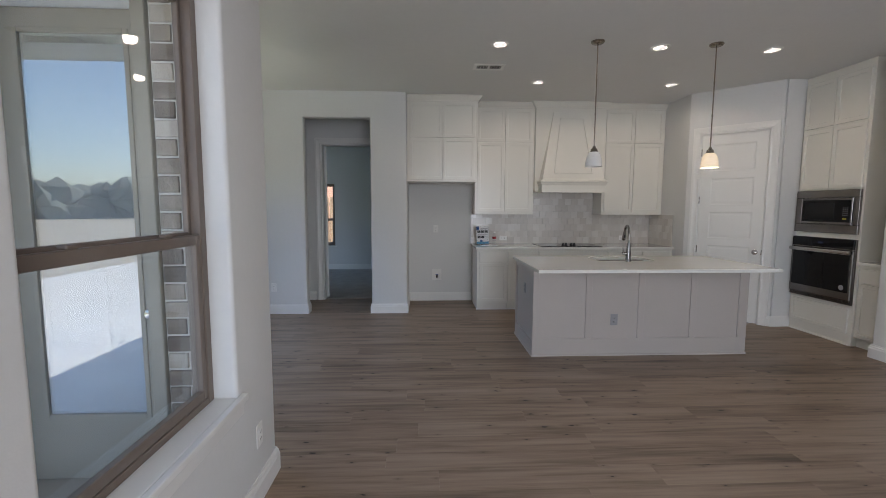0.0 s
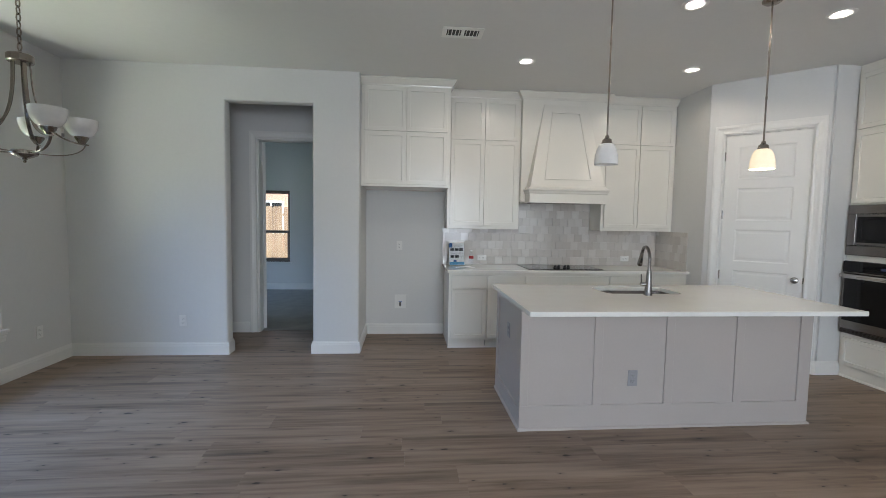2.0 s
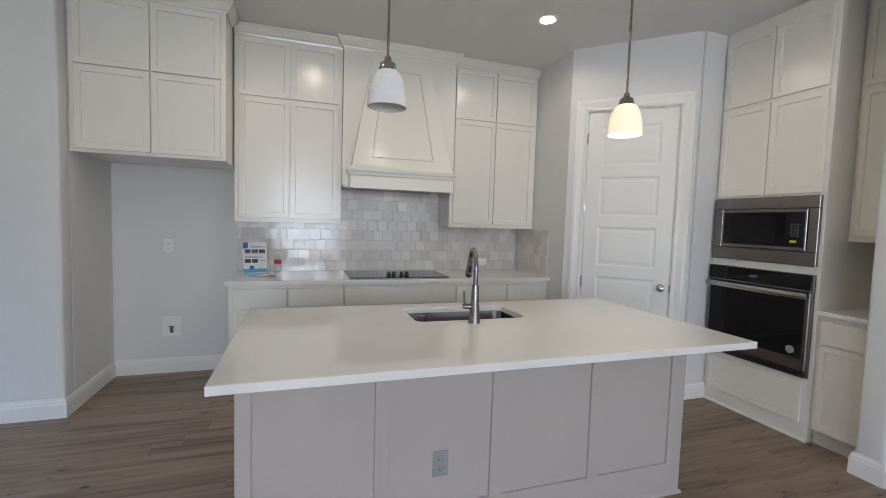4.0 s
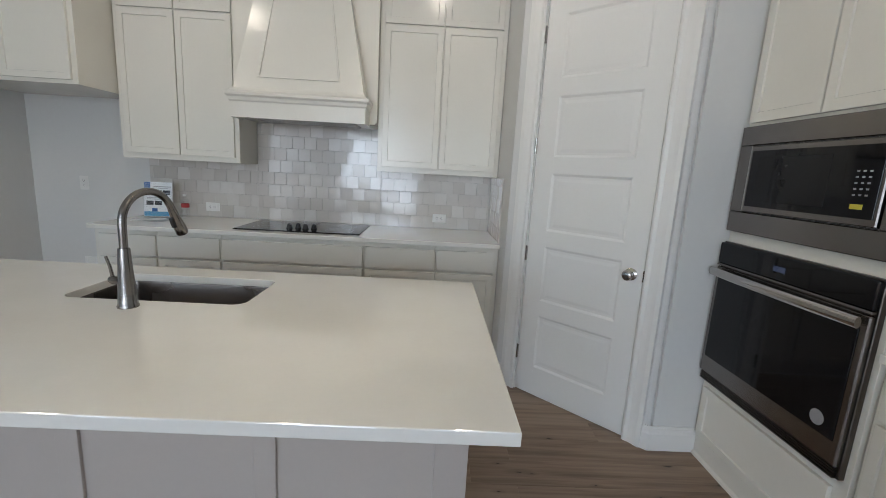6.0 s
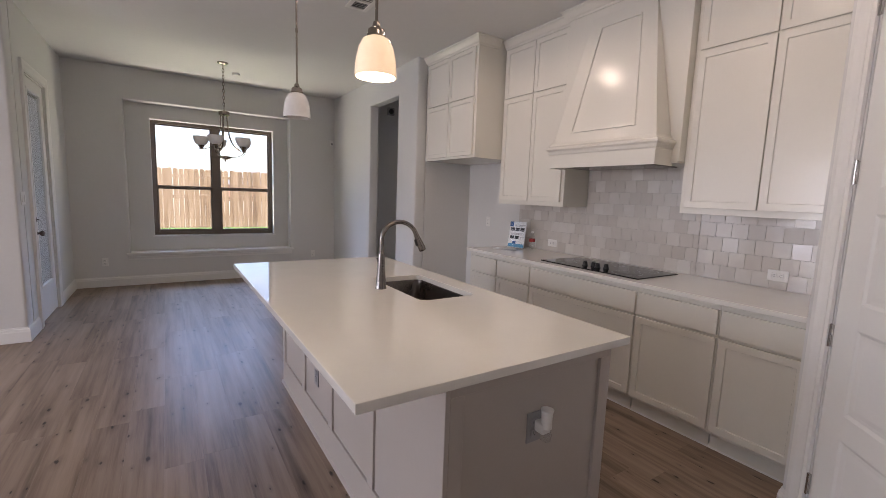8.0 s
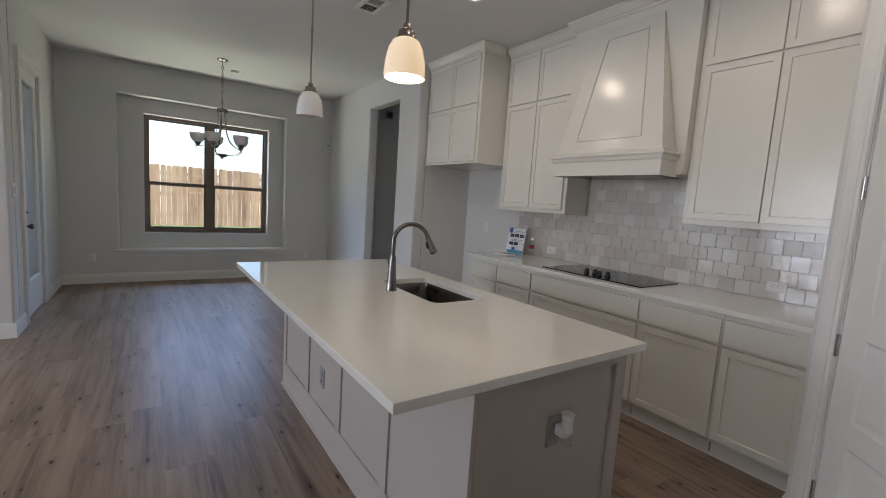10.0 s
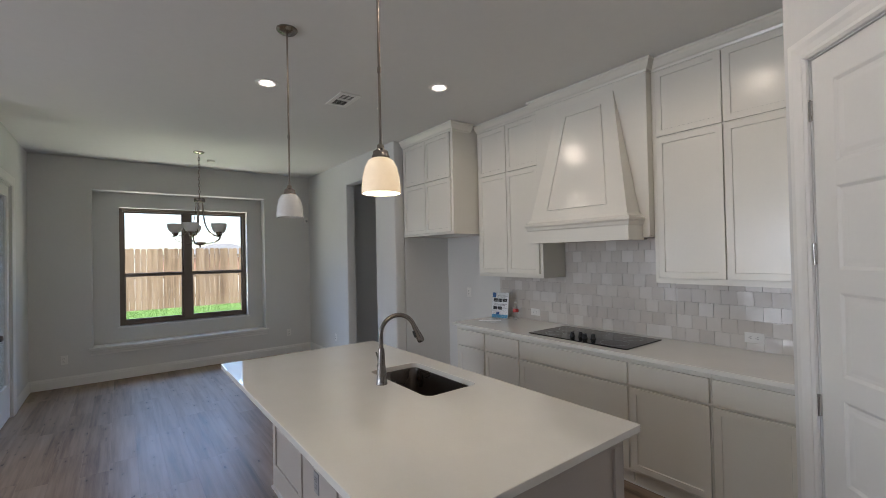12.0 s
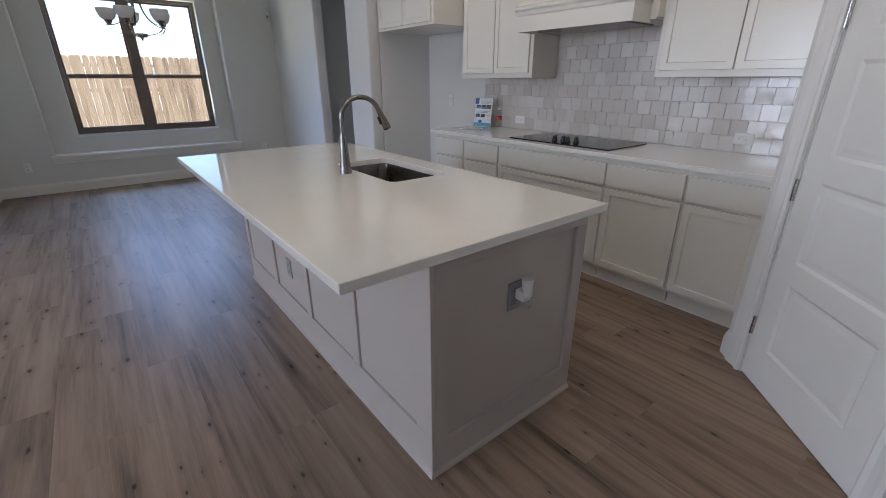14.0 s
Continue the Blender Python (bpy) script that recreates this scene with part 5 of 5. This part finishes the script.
# roof cut short of its depth to let more sky light onto the door
tagged(link("patio_roof", boxes((-0.75, 2.35, 2.62, 1.93, 3.625, 2.80)), M_TAUPE), "taupe boarded ceiling of the covered patio", "patio roof", kind="structure")
tagged(link("trim_patio_header", boxes((-0.6, 3.59, 2.47, 1.70, 3.623, 2.62), bevel=0.004), M_TAUPE), "taupe painted header board above the patio door", "trim", kind="structure")
outer = thing("outer_wall", pose(0, 3.625, 0), "tan and brown brick veneer beside the patio door", "brick wall", kind="structure")
part("mortar", boxes((1.70, -0.072, -0.1, 1.928, -0.0005, 2.62), (-0.58, -0.072, -0.1, 0.755, -0.0005, 2.62)), M_MORTAR, outer)

woods = bmesh.new()
wr = random.Random(21)
for i in range(420):
    a = wr.uniform(math.pi * 1.2, math.pi * 1.75)
    d = wr.uniform(70, 82)
    sub = bmesh.new()
    bmesh.ops.create_icosphere(sub, subdivisions=1, radius=1)
    for v in sub.verts:
        v.co *= wr.uniform(0.7, 1.25)
    r = wr.uniform(1.2, 2.6)
    merge(woods, sub, pose(d * math.cos(a), d * math.sin(a), wr.uniform(0.5, 3.6), 0, 0, wr.uniform(0, 360)) @ Matrix.Diagonal((r, r, r * 0.9, 1)))
tagged(link("far_woods", woods, M_HAZY_TREE), "distant line of trees, haze mixed into its colour", "trees", kind="stuff")

picket = bmesh.new()
pv = [picket.verts.new(c) for c in ((-0.068, 0, 0), (0.068, 0, 0), (0.068, 0, 1.84), (0.045, 0, 1.885), (-0.045, 0, 1.885), (-0.068, 0, 1.84))]
pf = picket.faces.new(pv)
ex = bmesh.ops.extrude_face_region(picket, geom=[pf])
for v in ex["geom"]:
    if isinstance(v, bmesh.types.BMVert):
        v.co.y += 0.017
bmesh.ops.recalc_face_normals(picket, faces=picket.faces)
pm = bpy.data.meshes.new("picket")
picket.to_mesh(pm)
picket.free()
pm.materials.append(M_FENCE)
fr = random.Random(9)


def fence(m, length, label):
    ob = thing("fence", m, label, "fence")
    for z in (0.3, 0.95, 1.6):
        part("rail", boxes((0, 0.02, z, length, 0.058, z + 0.085), bevel=0.004), M_FENCE, ob)
    n = int(length / 0.144)
    for i in range(n):
        p = new("picket", pm)
        p.parent = ob
        p.matrix_basis = pose(0.07 + i * 0.144, fr.uniform(-0.004, 0.004), fr.uniform(-0.012, 0.012), 0, fr.uniform(-0.7, 0.7), fr.uniform(-1.5, 1.5))
    return ob


fence(pose(-8.75, -1.0, lawn_z(-8.75), 0, 0, 90), 17.0, "tall weathered cedar picket fence round the back lawn")
fence(pose(-8.7, 16.0, GZ), 18.0, "tall sunlit cedar picket fence behind the house")


def hip_house(x, y, wx, wy, eave, ridge, label, windows):
    ob = thing("house", pose(x, y, GZ), label, "house")
    part("wall", boxes((-wx / 2, -wy / 2, 0, wx / 2, wy / 2, eave)), M_FARBRICK, ob)
    r = bmesh.new()
    o = 0.4
    c = [r.verts.new(q) for q in ((-wx / 2 - o, -wy / 2 - o, eave), (wx / 2 + o, -wy / 2 - o, eave), (wx / 2 + o, wy / 2 + o, eave), (-wx / 2 - o, wy / 2 + o, eave))]
    k = max(wy - wx, wx - wy) / 2
    t = [r.verts.new((0, -k, ridge)), r.verts.new((0, k, ridge))] if wy > wx else [r.verts.new((-k, 0, ridge)), r.verts.new((k, 0, ridge))]
    r.faces.new(c)
    if wy > wx:
        for q in ((c[0], c[1], t[0]), (c[1], c[2], t[1], t[0]), (c[2], c[3], t[1]), (c[3], c[0], t[0], t[1])):
            r.faces.new(q)
    else:
        for q in ((c[0], c[1], t[1], t[0]), (c[1], c[2], t[1]), (c[2], c[3], t[0], t[1]), (c[3], c[0], t[0])):
            r.faces.new(q)
    roof = part("roof", r, M_ROOF, ob)
    part("vent_pipe", lathe([(0, eave), (0.1, eave), (0.1, ridge + 0.1), (0, ridge + 0.1)], 10), M_GREYPLATE, roof)
    for px, py, pz, rz in windows:
        wo = part("window", boxes((-0.55, -0.05, 0, 0.55, 0.03, 1.5), bevel=0.01), M_PLATE, ob, "white framed window")
        wo.matrix_basis = pose(px, py, pz, 0, 0, rz)
        part("pane", boxes((-0.47, -0.06, 0.07, -0.03, -0.045, 1.43), (0.03, -0.06, 0.07, 0.47, -0.045, 1.43)), M_SCREEN, wo)
    return ob


hip_house(-56, 15.6, 11, 13, 1.9, 3.75, "distant brick house with a grey hipped roof", [(5.55, -3, 0.6, 90), (5.55, 3, 0.6, 90)])
hip_house(-4.0, 27.5, 15, 10, 5.2, 8.0, "neighbouring two-storey brick house with white framed windows", [(x, -5.05, z, 0) for x in (-4.5, -1.6, 1.2, 4.5) for z in (0.8, 3.2)])

# ---- pieces: tiles, bricks, planks ----
tl = bmesh.new()
nt_ = 0.1007
base = [tl.verts.new((sx * nt_ / 2, -0.0005, sz * nt_ / 2)) for sx, sz in ((-1, -1), (1, -1), (1, 1), (-1, 1))]
mid = [tl.verts.new((sx * (nt_ / 2 - 0.0005), -0.007, sz * (nt_ / 2 - 0.0005))) for sx, sz in ((-1, -1), (1, -1), (1, 1), (-1, 1))]
face = [tl.verts.new((sx * (nt_ / 2 - 0.0012), -0.0085, sz * (nt_ / 2 - 0.0012))) for sx, sz in ((-1, -1), (1, -1), (1, 1), (-1, 1))]
for a, b in ((base, mid), (mid, face)):
    for i in range(4):
        tl.faces.new((a[i], a[(i + 1) % 4], b[(i + 1) % 4], b[i]))
tl.faces.new(face)
bmesh.ops.recalc_face_normals(tl, faces=tl.faces)
tile_mesh = bpy.data.meshes.new("tile")
tl.to_mesh(tile_mesh)
tl.free()
tile_mesh.materials.append(M_TILE)
tr = random.Random(3)
P = 0.101


def tile_area(parent, x0, x1, z0, z1, place, first=0):
    """Rows of tiles in one running bond that starts at x = 0; first: the number of the lowest row."""
    row = first
    z = z0
    while z < z1 - 0.01:
        h = min(P, z1 - z)
        x = math.floor((x0 + 0.02) / P) * P - (P / 2 if row % 2 else 0) - 0.02
        while x < x1 - 0.004:
            a, b = max(x, x0), min(x + P, x1)
            if b - a > 0.012:
                t = new("tile", tile_mesh)
                t.parent = parent
                t.matrix_basis = place((a + b) / 2, z + h / 2) @ pose(0, tr.uniform(-0.0008, 0.0006), 0, tr.uniform(-1.1, 1.1), tr.uniform(-0.4, 0.4), tr.uniform(-1.1, 1.1)) @ Matrix.Diagonal(((b - a) / P, 1, h / P, 1))
            x += P
        z += P
        row += 1


def on_back_wall(x, z):
    return pose(x, -0.002, z)


tile_area(splash, 0.002, 0.906, 0.001, 0.461, on_back_wall)
tile_area(splash, 0.906, 1.938, 0.001, 0.811, on_back_wall)
tile_area(splash, 1.938, SIDE - 3.712, 0.001, 0.461, on_back_wall)
tile_area(splash, 0.015, 0.655, 0.001, 0.461, lambda x, z: pose(SIDE - 3.70 - 0.002, -x, z, 0, 0, -90))

bk = boxes((-0.0975, -0.012, -0.038, 0.0975, 0.04, 0.038), bevel=0.004)
brick_mesh = bpy.data.meshes.new("brick")
bk.to_mesh(brick_mesh)
bk.free()
brick_mesh.materials.append(M_BRICK)
br = random.Random(4)
for x0, x1 in ((1.702, 1.926), (-0.57, 0.752)):
    z, row = -0.1, 0
    while z < 2.56:
        x = x0 - (0.1025 if row % 2 else 0)
        while x < x1 - 0.01:
            a, b = max(x, x0), min(x + 0.205, x1)
            if b - a > 0.03:
                o = new("brick", brick_mesh)
                o.parent = outer
                o.matrix_basis = pose((a + b) / 2, -0.072 + br.uniform(-0.003, 0.002), z + 0.043, br.uniform(-1, 1), br.uniform(-0.6, 0.6), br.uniform(-1, 1)) @ Matrix.Diagonal(((b - a - 0.010) / 0.195, 1, 1, 1))
            x += 0.205
        z += 0.086
        row += 1

PL, PW, PT = 1.22, 0.178, 0.008
pk = bmesh.new()
ends = []
for inset, z in ((0.0001, -PT), (0.0001, -0.0005), (0.0005, 0.0)):
    ends.append([pk.verts.new((sx * (PL / 2 - inset), sy * (PW / 2 - inset), z)) for sx, sy in ((-1, -1), (1, -1), (1, 1), (-1, 1))])
for a, b in zip(ends, ends[1:]):
    for i in range(4):
        pk.faces.new((a[i], a[(i + 1) % 4], b[(i + 1) % 4], b[i]))
pk.faces.new(ends[-1])
bmesh.ops.recalc_face_normals(pk, faces=pk.faces)
plank_mesh = bpy.data.meshes.new("plank")
pk.to_mesh(plank_mesh)
pk.free()
plank_mesh.materials.append(M_PLANK)
rp = random.Random(11)
rest_v, rest_f = [], []
row = 0
y = 8.35 - PW
while y > SOUTH - 0.15:
    left = -0.58 if y > 3.66 else 1.95
    x = left - rp.uniform(0.1, 1.1)
    while x < 10.1:
        a, b = max(x, left), min(x + PL, 10.15)
        if b - a > 0.05:
            if y > 2.3 and b > 0.3 and a < 7.6:
                o = new("plank", plank_mesh)
                o.parent = floor
                o.matrix_basis = pose((a + b) / 2, y + PW / 2, 0) @ Matrix.Diagonal(((b - a) / PL, 1, 1, 1))
            else:
                k = len(rest_v)
                for ins, z in ((0.0001, -PT), (0.0001, -0.0005), (0.0005, 0.0)):
                    rest_v += [(a + ins, y + ins, z), (b - ins, y + ins, z), (b - ins, y + PW - ins, z), (a + ins, y + PW - ins, z)]
                for l in (0, 4):
                    for i in range(4):
                        rest_f.append((k + l + i, k + l + (i + 1) % 4, k + l + 4 + (i + 1) % 4, k + l + 4 + i))
                rest_f.append((k + 8, k + 9, k + 10, k + 11))
        x += PL
    y -= PW
    row += 1
me = bpy.data.meshes.new("planks")
me.from_pydata(rest_v, [], rest_f)
me.materials.append(M_PLANK)
rest = new("planks", me)
rest.parent = floor
tagged(rest, kind="stuff")
